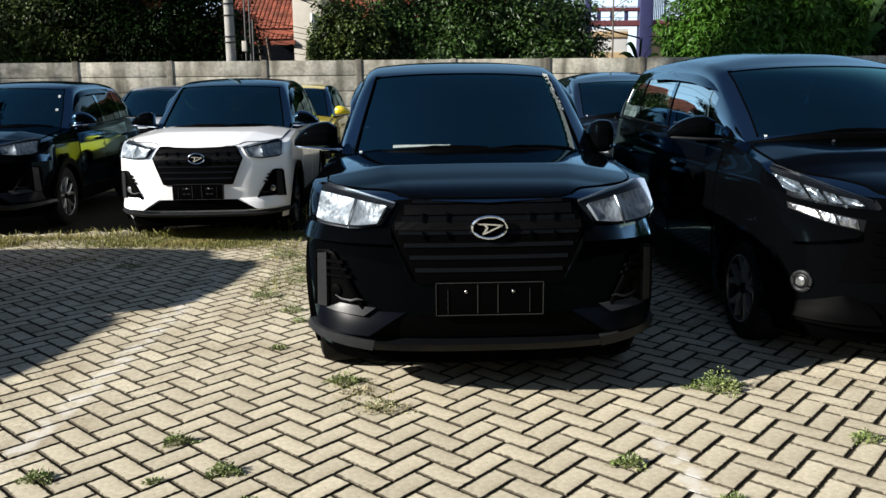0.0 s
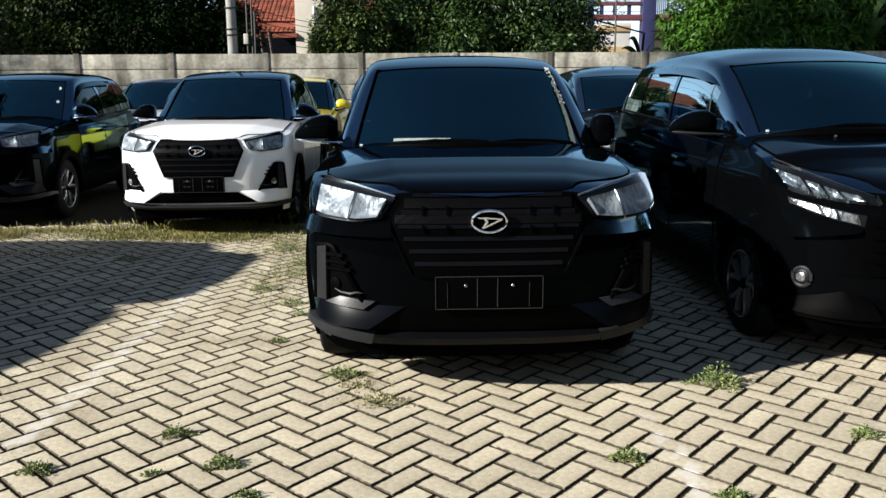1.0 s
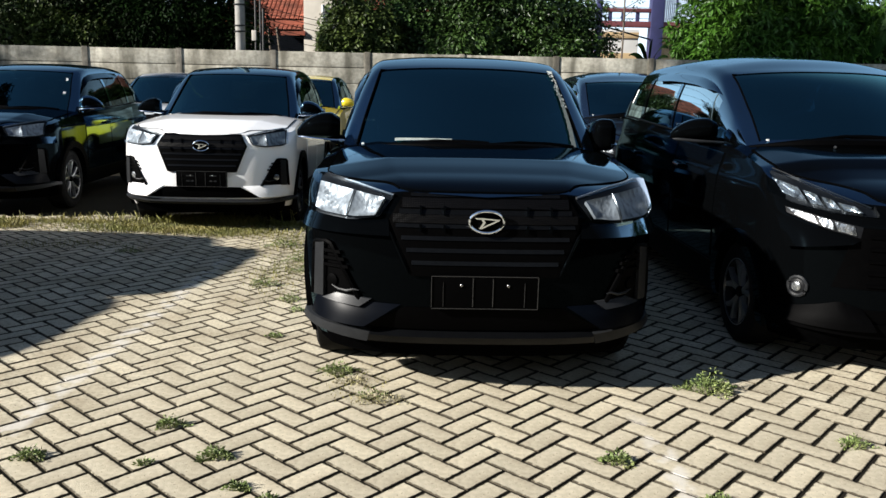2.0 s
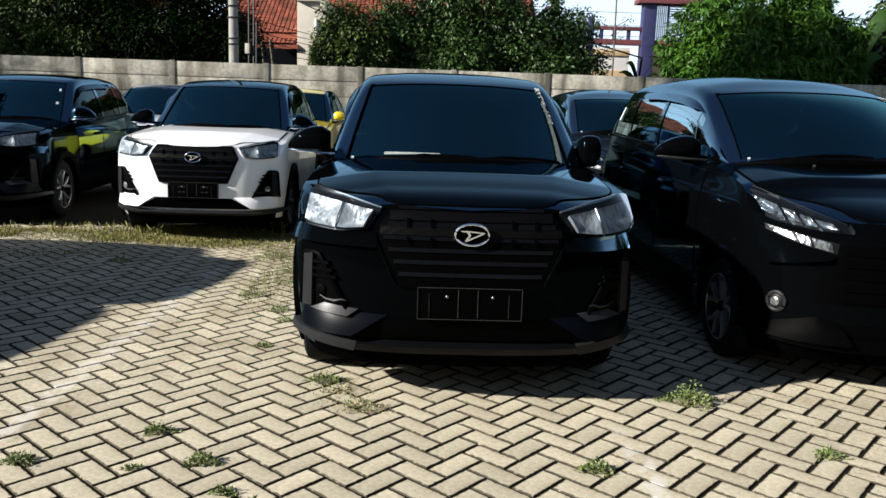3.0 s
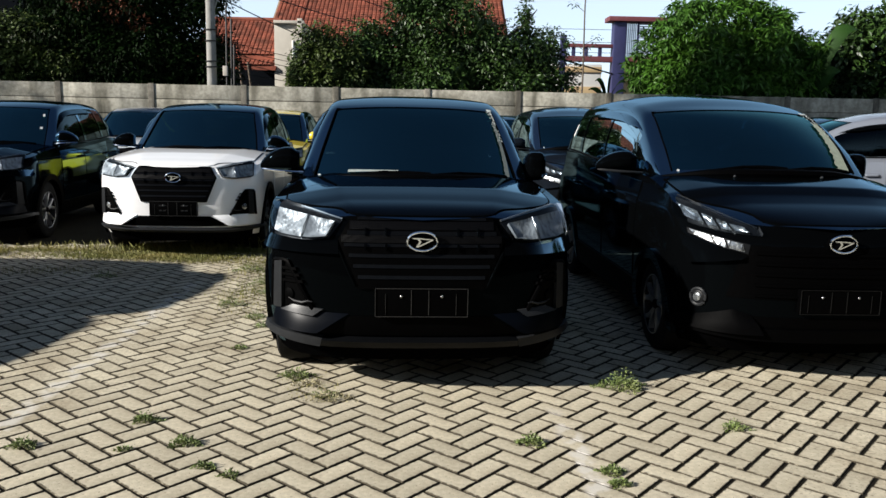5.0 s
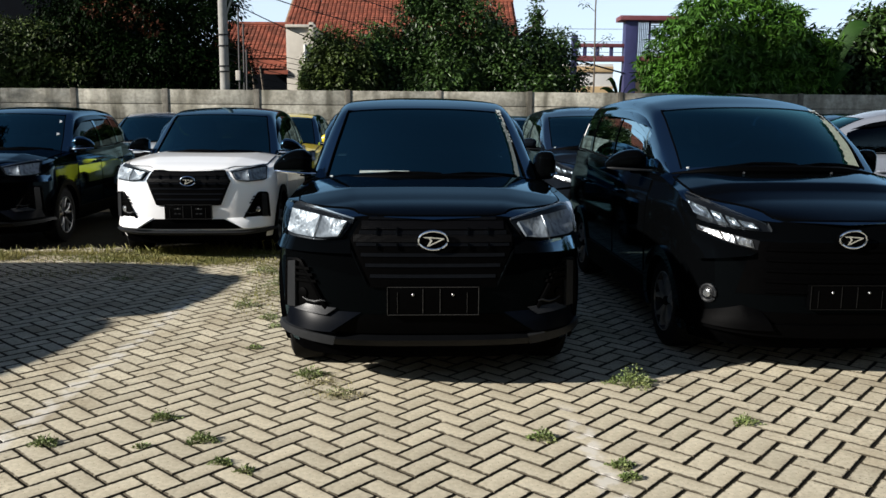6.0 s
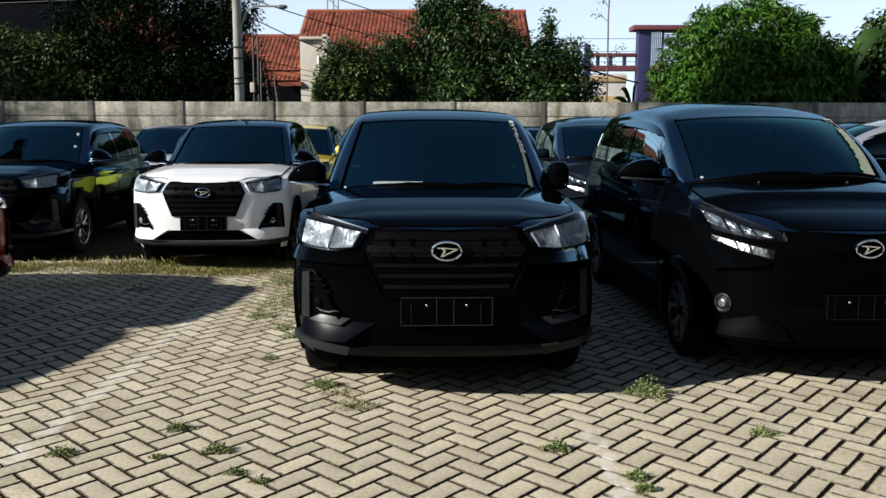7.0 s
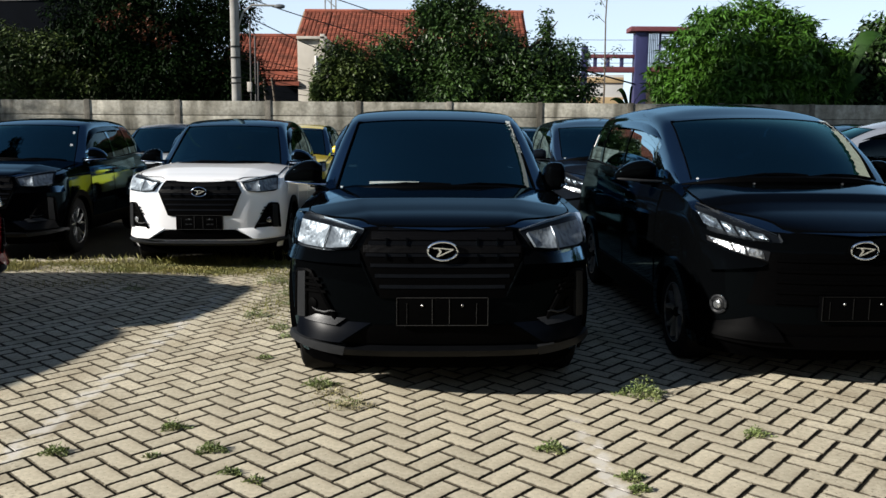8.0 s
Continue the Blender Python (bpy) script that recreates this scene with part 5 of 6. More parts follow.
suv(placed(2.0, 14.2, 1.0), M_GREY, M_GREY, M_BLACK, "dark blue-grey SUV in the far row", group="parked cars")
pale_car = mpv(placed(3.93, 10.1, -105), M_PALE, M_PALE, M_PALE, "white people carrier parked across behind the black one", group="parked cars", mirror=M_BLACK)
mpv(placed(8.2, 12.4, 0), M_GREY, M_GREY, M_BLACK, "dark people carrier behind the white one", group="parked cars")

glass_marks(main_car[1], slips=[(-0.60, -0.16, 0.070, 0.100)], slip_mat=M_SLIP)
glass_marks(right_car[1], bars=[(-1, 0.815, 0.80, 0.34, 0.62)])
glass_marks(pale_car[1], bars=[(1, 0.10, 0.075, 0.08, 0.42)])
glass_marks(left_car[1], slips=[(0.82, 0.855, 0.68, 0.75), (0.80, 0.84, 0.40, 0.46)])

# ---------------- ground and wall ----------------
def flat_ground():
    V = [(-400, -200, -0.005), (400, -200, -0.005), (400, 600, -0.005), (-400, 600, -0.005)]
    return mk("ground", V, [(0, 1, 2, 3)], M_DIRT_SHADE, smooth=False)


ground = tagged(flat_ground(), "dark soil under and between the paving blocks, standing for deep shade behind the grass", "ground", kind="structure")

WALL_Y, BAY, TOP = 20.75, 2.42, 2.36
fence = thing("wall_back", pose(0, 0, 0), "weathered precast concrete panel wall with posts", "wall", kind="structure")
for k in range(-8, 11):
    x = 0.30 + BAY * k
    mk("post", *box_vf(x - 0.075, x + 0.075, WALL_Y - 0.055, WALL_Y + 0.055, 0, TOP + 0.01, 0.012), M_POST, fence)
    mk("panel_core", *box_vf(x + 0.074, x + BAY - 0.074, WALL_Y - 0.012, WALL_Y + 0.012, 0, TOP - 0.02), M_POST, fence)
    for r in range(6):
        h = TOP / 6
        mk("panel", *box_vf(x + 0.072, x + BAY - 0.072, WALL_Y - 0.028, WALL_Y + 0.028, r * h + 0.011, (r + 1) * h - 0.011, 0.01), M_CONCRETE, fence)

# ---------------- surroundings ----------------
def leaf_cloud(rng, centres, radii, counts, length, width, droop, spread=0.35):
    """Folded leaves in clumps: each leaf is two triangles with a crease, pointing out of its clump and hanging down."""
    V, F = [], []
    for c, r, n in zip(centres, radii, counts):
        d = rng.normal(size=(n, 3))
        d /= np.linalg.norm(d, axis=1)[:, None]
        p = np.array(c) + d * np.array(r) * rng.uniform(1 - spread, 1.05, (n, 1))
        up = d * 0.8 + np.array((0.0, 0.0, 0.7)) + rng.normal(scale=0.38, size=(n, 3))
        up /= np.linalg.norm(up, axis=1)[:, None]
        ax = d + rng.normal(scale=0.6, size=(n, 3))
        ax[:, 2] -= droop
        ax -= up * (ax * up).sum(1)[:, None] * 0.75
        ax /= np.linalg.norm(ax, axis=1)[:, None]
        sd = np.cross(up, ax)
        sd /= np.linalg.norm(sd, axis=1)[:, None]
        up = np.cross(ax, sd)
        ln = length * rng.uniform(0.65, 1.25, (n, 1))
        w = width * rng.uniform(0.7, 1.2, (n, 1))
        tip, mid = p + ax * ln, p + ax * ln * 0.45
        a, b = mid + sd * w + up * w * 0.25, mid - sd * w + up * w * 0.25
        k = len(V)
        quad = np.stack([p, a, tip, b], axis=1).reshape(-1, 3)
        V += quad.tolist()
        for i in range(n):
            q = k + 4 * i
            F += [(q, q + 1, q + 2), (q, q + 2, q + 3)]
    return V, F


def tree(name, seed, x, y, trunk_h, trunk_r, lobes, material, label, leaf=(0.20, 0.035), droop=0.5, density=230, clump=0.55, category="tree", bumpy=0.30, cover=1.6, sink=0.10, tuft=1.0):
    """A tapered trunk with limbs and a crown of leaf clumps; lobes are (x, y, z, rx, ry, rz) round the foot."""
    rng = np.random.default_rng(seed)
    t = thing(name, pose(x, y, 0), label, category, group="trees behind the wall")
    V, F = tube_vf([(0, 0, 0), (0.05, 0.02, trunk_h * 0.5), (-0.03, 0.05, trunk_h), (0.02, 0, trunk_h * 1.35)], trunk_r, 10, (1.25, 0.95, 0.8, 0.4))
    mk("trunk", V, F, M_BARK, t)
    centres, radii, counts = [], [], []
    for lx, ly, lz, rx, ry, rz in lobes:
        mk("limb", *tube_vf([(0, 0, trunk_h * 0.8), (lx * 0.5, ly * 0.5, lerp(trunk_h, lz, 0.6)), (lx, ly, lz), (lx * 1.15, ly, lz + rz * 0.6)], trunk_r * 0.5, 7, (1, 0.8, 0.5, 0.15)), M_BARK, t)
        area = 4 * math.pi * ((rx * ry) ** 1.6 / 3 + (rx * rz) ** 1.6 / 3 + (ry * rz) ** 1.6 / 3) ** (1 / 1.6)
        size = min(clump, max(0.16, 0.6 * min(rx, rz)))
        n = int(area / (size * size) * cover)
        for k in range(n):
            d = rng.normal(size=3)
            d /= np.linalg.norm(d)
            s = 0.90 + bumpy * noise.noise(Vector(d) * 2.1 + Vector((seed * 7.3 + lx, ly, lz))) + rng.uniform(-sink, 0.06)
            if k % 4 == 3:
                s *= rng.uniform(0.45, 0.75)
            centres.append((lx + d[0] * rx * s, ly + d[1] * ry * s, lz + d[2] * rz * s))
            c = size * rng.uniform(0.45, 1.0)
            radii.append((c * tuft, c * tuft, c * tuft * 0.8))
            counts.append(int(density * (c / clump) ** 2))
    mk("crown", *leaf_cloud(rng, centres, radii, counts, leaf[0], leaf[1], droop), material, t, smooth=False)
    return t


# this crown's shade comes from its darkened leaf colour
shoots = tree("tree", 1, -8.9, 24.6, 2.6, 0.20, [(0, 0, 5.0, 2.7, 1.6, 2.9), (-1.9, 0.3, 3.8, 1.8, 1.3, 2.0), (2.0, 0.1, 4.2, 1.2, 1.0, 2.2), (0.6, -0.6, 3.0, 2.6, 1.2, 1.2), (1.9, -0.4, 2.6, 1.5, 1.0, 0.9), (-1.0, -0.5, 2.4, 2.2, 1.0, 0.8)], M_LEAF_DARK, "dense green tree behind the wall, darkened to stand for shade", (0.15, 0.030), 0.5, 300, 0.75, bumpy=0.5, cover=1.5, sink=0.3)
tree("tree", 2, -13.4, 24.2, 2.2, 0.17, [(0, 0, 2.9, 2.6, 1.4, 1.7), (2.2, 0.2, 3.2, 1.6, 1.2, 1.5), (-2.2, 0.2, 3.4, 1.6, 1.2, 1.6)], M_LEAF_YOUNG, "low leafy olive green tree behind the wall", (0.15, 0.035), 0.4, 250, 0.6)
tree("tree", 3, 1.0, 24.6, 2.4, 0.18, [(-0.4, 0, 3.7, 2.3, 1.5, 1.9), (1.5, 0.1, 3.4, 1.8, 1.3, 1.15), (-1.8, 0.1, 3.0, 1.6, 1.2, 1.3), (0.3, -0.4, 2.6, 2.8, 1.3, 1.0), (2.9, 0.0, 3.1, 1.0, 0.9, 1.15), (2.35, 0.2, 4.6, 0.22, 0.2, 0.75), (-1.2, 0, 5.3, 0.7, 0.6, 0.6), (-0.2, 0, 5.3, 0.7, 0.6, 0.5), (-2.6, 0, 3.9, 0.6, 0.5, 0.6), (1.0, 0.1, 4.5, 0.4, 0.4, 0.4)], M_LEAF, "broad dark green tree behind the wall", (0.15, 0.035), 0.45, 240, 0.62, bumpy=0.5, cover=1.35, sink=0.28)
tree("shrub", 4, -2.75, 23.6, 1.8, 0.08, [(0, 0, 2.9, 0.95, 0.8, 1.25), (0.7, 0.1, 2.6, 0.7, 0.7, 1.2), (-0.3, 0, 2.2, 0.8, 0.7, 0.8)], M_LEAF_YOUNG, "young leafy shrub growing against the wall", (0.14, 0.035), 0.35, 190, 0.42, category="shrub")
tree("tree", 5, 9.70, 24.6, 2.2, 0.22, [(0, 0, 3.42, 2.85, 2.0, 2.36), (-1.3, -0.4, 2.9, 1.6, 1.3, 1.5), (1.4, -0.3, 3.0, 1.7, 1.4, 1.7), (0, -0.7, 2.5, 2.6, 1.4, 1.2)], M_MANGO, "round mango tree with long hanging leaves", (0.27, 0.034), 0.75, 26, 0.29, bumpy=0.24, cover=2.7, sink=0.14, tuft=0.34)
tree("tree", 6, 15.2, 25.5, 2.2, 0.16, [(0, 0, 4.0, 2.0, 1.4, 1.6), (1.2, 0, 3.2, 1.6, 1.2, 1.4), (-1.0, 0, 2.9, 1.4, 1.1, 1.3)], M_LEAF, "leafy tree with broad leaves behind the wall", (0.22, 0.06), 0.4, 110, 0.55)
# reddish new shoots high on the dark tree
shoots_rng = np.random.default_rng(51)
shoots_at = [(-0.9 + 0.28 * k, -1.35 + 0.1 * (k % 2), 4.75 - 0.09 * k + 0.22 * (k % 3)) for k in range(7)]
mk("young_foliage", *leaf_cloud(shoots_rng, shoots_at, [(0.28, 0.2, 0.2)] * 7, [60] * 7, 0.17, 0.035, 0.4), M_RUST, shoots, "reddish brown new leaves", smooth=False)
# unseen tall tree added past the row end; flecks wall and trees with shade
tree("tree", 31, -20.6, 18.6, 3.4, 0.22, [(0, 0, 6.6, 3.0, 2.4, 2.3), (1.4, 1.6, 5.2, 2.0, 1.8, 1.6), (-0.8, -1.8, 5.6, 2.0, 1.8, 1.6)], M_LEAF, "unseen tall open tree added at the edge of the lot", (0.24, 0.07), 0.4, 15, 0.8)
# unseen very tall tree added past the row end to shade the far corner
tree("tree", 33, -14.5, 10.5, 9.0, 0.30, [(0, 0, 15.6, 3.0, 3.2, 2.4), (0.6, 0.6, 14.6, 2.4, 2.6, 1.8)], M_LEAF_DARK, "unseen very tall dense tree added at the edge of the lot", (0.34, 0.12), 0.4, 95, 0.9)
# low shrub in near-black leaves for the deep shade between mango and neighbour
tree("shrub", 32, 12.9, 25.4, 1.4, 0.08, [(0, 0, 2.2, 1.3, 0.8, 1.2), (1.2, 0, 2.4, 1.1, 0.8, 1.3), (-0.9, 0.2, 2.3, 1.0, 0.8, 1.2)], M_LEAF_DARK, "shrub behind the wall, darkened to stand for shade", (0.18, 0.045), 0.4, 150, 0.5, category="shrub")
# unseen trees added on the left to dim ambient light and car reflections
for i, (bx, by) in enumerate(((-22, -6), (-22.4, 0.5), (-22, 7.0))):
    tree("tree", 40 + i, bx, by, 1.8, 0.16, [(0, 0, 3.2, 1.8, 3.4, 1.8), (0.3, 2.4, 2.6, 1.5, 2.0, 1.5)], M_LEAF_DARK, "unseen dense dark tree added at the edge of the lot", (0.30, 0.09), 0.4, 70, 0.9)
# unseen belt of trees, added to close the side away from the wall
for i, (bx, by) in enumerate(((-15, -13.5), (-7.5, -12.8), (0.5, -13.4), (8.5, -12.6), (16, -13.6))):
    tree("tree", 20 + i, bx, by, 2.6, 0.22, [(0, 0, 5.2, 3.6, 2.0, 3.2), (-2.4, 0.3, 3.6, 2.2, 1.5, 2.2), (2.5, 0.2, 3.8, 2.2, 1.5, 2.3)], M_LEAF_DARK, "unseen dense dark tree added at the edge of the lot", (0.30, 0.09), 0.4, 70, 0.9)
# unseen trees added on the right to darken what car corners mirror
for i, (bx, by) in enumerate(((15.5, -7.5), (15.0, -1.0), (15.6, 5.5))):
    tree("tree", 60 + i, bx, by, 2.4, 0.20, [(0, 0, 4.8, 2.2, 3.6, 3.0), (-0.4, 2.6, 3.4, 1.8, 2.2, 2.2), (0.2, -2.4, 3.4, 1.8, 2.2, 2.2)], M_LEAF_DARK, "unseen dense dark tree added at the edge of the lot", (0.30, 0.09), 0.4, 70, 0.9)


def banana(x, y):
    t = thing("banana_plant", pose(x, y, 0), "banana plant with one long arching leaf", "plant")
    mk("stem", *tube_vf([(0, 0, 0), (0.03, 0, 1.2), (0.0, 0, 2.3)], 0.11, 10, (1.2, 1.0, 0.7)), M_BANANA, t)
    for a, reach, rise in ((0.15, 1.55, 2.55), (2.6, 1.2, 1.4), (-0.9, 1.3, 1.2), (1.4, 1.0, 1.9)):
        d = Vector((math.cos(a), 0.4 * math.sin(a), 0))
        V, F, n = [], [], 16
        for i in range(n + 1):
            q = i / n
            p = d * reach * q ** 1.1 + Vector((0, 0, 2.1 + rise * math.sin(q * 1.9) * 0.95))
            w = 0.30 * math.sin(math.pi * min(1, q * 0.9 + 0.08)) ** 0.7
            s = Vector((0.30 * -d.x, 0.8, 0.5)).normalized()
            V += [p + s * w + Vector((0, 0, 0.05)), p, p - s * w + Vector((0, 0, 0.05))]
        F = [(3 * i + k, 3 * i + k + 1, 3 * i + k + 4, 3 * i + k + 3) for i in range(n) for k in (0, 1)]
        mk("leaf", V, F, M_BANANA, t)


banana(11.75, 23.4)


def small_palm(x, y):
    t = thing("small_banana_plant", pose(x, y, 0), "small dark banana plant beside the blue column", "plant")
    mk("stem", *tube_vf([(0, 0, 0), (0.02, 0, 1.2), (0, 0, 2.2)], 0.06, 8, (1.2, 1.0, 0.7)), M_LEAF_DARK, t)
    for a, reach, rise in ((0.2, 0.55, 0.75), (1.3, 0.35, 0.95), (2.4, 0.5, 0.8), (3.3, 0.6, 0.5), (-0.5, 0.6, 0.45)):
        d = Vector((math.cos(a), 0.4 * math.sin(a), 0))
        V, n = [], 10
        for i in range(n + 1):
            q = i / n
            p = d * reach * q ** 1.1 + Vector((0, 0, 2.1 + rise * math.sin(q * 1.9) * 0.95))
            w = 0.11 * math.sin(math.pi * min(1, q * 0.9 + 0.08)) ** 0.7
            s = Vector((0.5, 0.6, 0.6)).normalized()
            V += [p + s * w + Vector((0, 0, 0.03)), p, p - s * w + Vector((0, 0, 0.03))]
        mk("leaf", V, [(3 * i + k, 3 * i + k + 1, 3 * i + k + 4, 3 * i + k + 3) for i in range(n) for k in (0, 1)], M_LEAF_DARK, t)


small_palm(5.75, 23.5)


def tiled_slope(parent, x0, x1, y0, z0, y1, z1, tile=0.165, course=0.21, name="roof_slope"):
    """Courses of half-round clay tiles climbing from the eaves (y0, z0) to the ridge (y1, z1)."""
    nx, nr = int((x1 - x0) / tile), max(1, int(math.hypot(y1 - y0, z1 - z0) / course))
    V, F = [], []
    for r in range(nr):
        for i in range(nx):
            k = len(V)
            for e in (0, 1):
                q = (r + e * 1.06) / nr
                lift = 0.022 * (1 - e) + 0.03
                for s in range(5):
                    a = math.pi * s / 4
                    V.append((x0 + (i + 0.5) * tile - 0.5 * tile * math.cos(a) * 0.98, lerp(y0, y1, q), lerp(z0, z1, q) + lift + 0.045 * math.sin(a)))
            F += [(k + s, k + s + 1, k + 6 + s, k + 5 + s) for s in range(4)]
    k = len(V)
    V += [(x0, y0, z0), (x1, y0, z0), (x1, y1, z1), (x0, y1, z1), (x0, y0, z0 - 0.12), (x1, y0, z0 - 0.12), (x1, y1, z1 - 0.12), (x0, y1, z1 - 0.12)]
    F += [tuple(k + i for i in q) for q in ((0, 1, 2, 3), (4, 7, 6, 5), (0, 4, 5, 1), (1, 5, 6, 2), (0, 3, 7, 4))]
    return mk(name, V, F, M_TILE, parent, "sunlit red clay tile roof slope")


def house():
    h = thing("house", pose(0, 0, -0.16), "single-storey house with red clay tile roofs and cream walls", "house")
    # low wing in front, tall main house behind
    # near-black colour takes the place of shade under the porch roof
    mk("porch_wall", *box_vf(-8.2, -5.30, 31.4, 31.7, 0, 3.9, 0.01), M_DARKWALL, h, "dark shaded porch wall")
    tiled_slope(h, -8.3, -5.2, 29.3, 3.95, 31.6, 5.45)
    tiled_slope(h, -7.0, -5.2, 28.9, 3.55, 29.5, 3.85)
    mk("wall", *box_vf(-5.25, -4.15, 29.0, 35, 0, 5.15, 0.01), M_PLASTER, h, "cream plastered gable wall")
    mk("wall", *box_vf(-4.15, 3.3, 30.5, 35, 0, 4.75, 0.01), M_PLASTER, h)
    tiled_slope(h, -4.55, 3.45, 30.1, 4.55, 33.6, 6.74)
    tiled_slope(h, -5.75, -4.57, 31.3, 5.30, 33.6, 6.74)
    V = [(-5.80, 31.25, 5.30), (-5.70, 31.25, 5.30), (-5.70, 33.6, 6.80), (-5.80, 33.6, 6.80)]
    V += [(x, y, z - 0.10) for x, y, z in V]
    mk("verge_board", V, [(0, 1, 2, 3), (7, 6, 5, 4), (0, 4, 5, 1), (1, 5, 6, 2), (3, 2, 6, 7), (0, 3, 7, 4)], M_WOOD, h, smooth=False)
    mk("ridge", *tube_vf([(-5.75, 33.6, 6.80), (3.45, 33.6, 6.80)], 0.09, 8), M_TILE, h)
    mk("ridge", *tube_vf([(-8.3, 31.6, 5.52), (-5.45, 31.6, 5.52)], 0.10, 8), M_TILE, h)
    mk("parapet", *box_vf(-4.40, -4.22, 28.85, 29.0, 4.75, 5.28, 0.02), M_PLASTER, h)
    mk("downpipe", *tube_vf([(-4.55, 28.92, 4.5), (-4.55, 28.92, 2.0), (-4.55, 28.92, 0)], 0.06, 8), M_WHITEWALL, h)
    mk("canopy_edge", *box_vf(-5.25, -4.15, 28.85, 29.0, 5.1, 5.2, 0.01), M_PLASTER, h)
    for x, dx in ((-6.5, 0.35), (-6.2, 0.45), (-7.1, 0.1)):
        mk("prop", *tube_vf([(x + dx, 28.7, 0), (x, 28.9, 3.7)], 0.04, 6), M_BARK, h)


house()


def brick_house():
    h = thing("outbuilding", pose(0, 0, 0), "red brick and tile outbuilding behind the wall", "building")
    mk("wall", *box_vf(13.2, 19, 28.2, 31, 0, 2.7, 0.01), M_BRICK, h)
    tiled_slope(h, 12.9, 19.2, 27.8, 2.75, 30.0, 3.9)


brick_house()


def pavilion():
    b = thing("pavilion", pose(0, 0, -0.20), "blue framed building with maroon beams and louvre screens", "building")
    y = 37.4
    mk("column", *box_vf(9.05, 9.62, y - 0.3, y + 0.3, 0, 6.55, 0.02), M_BLUE, b)
    mk("column", *box_vf(6.60, 6.85, y - 0.2, y + 0.2, 0, 5.9, 0.02), M_BLUE, b)
    mk("beam", *box_vf(8.75, 12.6, y - 0.5, y + 0.5, 6.55, 6.76, 0.02), M_MAROON, b)
    mk("beam", *box_vf(6.6, 9.05, y - 0.15, y + 0.15, 5.36, 5.52, 0.02), M_MAROON, b)
    mk("beam", *box_vf(6.6, 11.6, y - 0.2, y + 0.2, 4.70, 4.95, 0.02), M_MAROON, b)
    for x in (7.15, 7.75, 8.4):
        mk("baluster", *box_vf(x, x + 0.16, y - 0.08, y + 0.08, 4.95, 5.36, 0.01), M_BLUE, b)
    for i in range(6):
        mk("louvre", *box_vf(9.68 + i * 0.085, 9.72 + i * 0.085, y - 0.05, y + 0.05, 4.95, 6.55, 0.005), M_LOUVRE, b)
    mk("column", *box_vf(10.20, 10.28, y - 0.08, y + 0.08, 4.95, 6.55, 0.01), M_BLUE, b)
    for i in range(15):
        mk("louvre", *box_vf(10.28, 11.15, y - 0.05, y + 0.03, 4.98 + i * 0.105, 5.035 + i * 0.105, 0.005), M_LOUVRE, b)
    for i in range(5):
        mk("louvre", *box_vf(11.2 + i * 0.1, 11.24 + i * 0.1, y - 0.05, y + 0.05, 4.95, 6.55, 0.005), M_LOUVRE, b)
    mk("wall", *box_vf(9.62, 14, y + 0.1, y + 0.4, 0, 4.7, 0.01), M_TAN, b)
    mk("wall", *box_vf(6.3, 9.05, y + 2.0, y + 2.3, 0, 4.75, 0.01), M_WHITEWALL, b, "white rear wall with tan bands")
    for z0, z1 in ((4.35, 4.62), (3.15, 3.65), (2.55, 2.7)):
        mk("wall_band", *box_vf(6.3, 9.05, y + 1.93, y + 2.0, z0, z1, 0.01), M_TAN, b)
    mk("rail", *tube_vf([(6.7, y - 0.3, 4.75), (9.05, y - 0.3, 4.15)], 0.04, 6), M_DARKWALL, b)


pavilion()


def warehouse():
    b = thing("warehouse", pose(0, 0, 0), "dark clad tall building behind the trees", "building")
    mk("wall", *box_vf(-30, -17.3, 40, 48, 0, 12, 0.02), M_DARKWALL, b)
    mk("gutter", *box_vf(-30, -17.2, 39.8, 40.0, 8.2, 8.4, 0.02), M_DARKWALL, b)


warehouse()


def lamp_pole():
    x, y = -5.70, 22.0
    p = thing("street_lamp", pose(x, y, 0), "grey concrete street pole with a lamp arm", "street lamp")
    mk("pole", *tube_vf([(0, 0, 0), (0, 0, 3), (0, 0, 6), (0, 0, 8.5)], 0.145, 14, (1, 0.9, 0.8, 0.72)), M_POLE, p)
    mk("arm", *tube_vf([(0.1, 0, 4.45), (0.25, 0, 4.85), (0.5, 0, 5.03), (1.15, 0, 5.02)], 0.028, 8), M_POLE, p)
    mk("lamp_head", *ellipsoid_vf((1.27, 0, 5.0), (0.15, 0.08, 0.062), 14, 8, 0.85), M_LAMPHEAD, p, "grey lamp head")
    for z in (2.9, 3.05, 3.6, 3.9):
        mk("band", *tube_vf([(0.15 * math.cos(a), 0.15 * math.sin(a), z) for a in [2 * math.pi * i / 16 for i in range(17)]], 0.018, 6), M_CABLE, p)
    mk("meter_box", *box_vf(0.33, 0.45, -0.12, 0.0, 2.66, 2.93, 0.01), M_PLASTER, p, "small white meter box")
    for k, (dx, z0, z1) in enumerate(((0.42, 2.0, 4.6), (0.55, 2.0, 4.2), (0.62, 1.9, 3.5))):
        mk("conduit", *tube_vf([(dx, -0.05, z0), (dx + 0.02, -0.05, z1)], 0.025, 6), M_CABLE, p)
    return x, y


lamp_pole()


def cable(a, b, sag, r=0.012, n=16):
    a, b = Vector(a), Vector(b)
    pts = [a.lerp(b, i / n) - Vector((0, 0, sag * 4 * (i / n) * (1 - i / n))) for i in range(n + 1)]
    return tagged(mk("cable", *tube_vf(pts, r, 5), M_CABLE), "thin black overhead cable strung from the pole", "cable", "overhead cables")


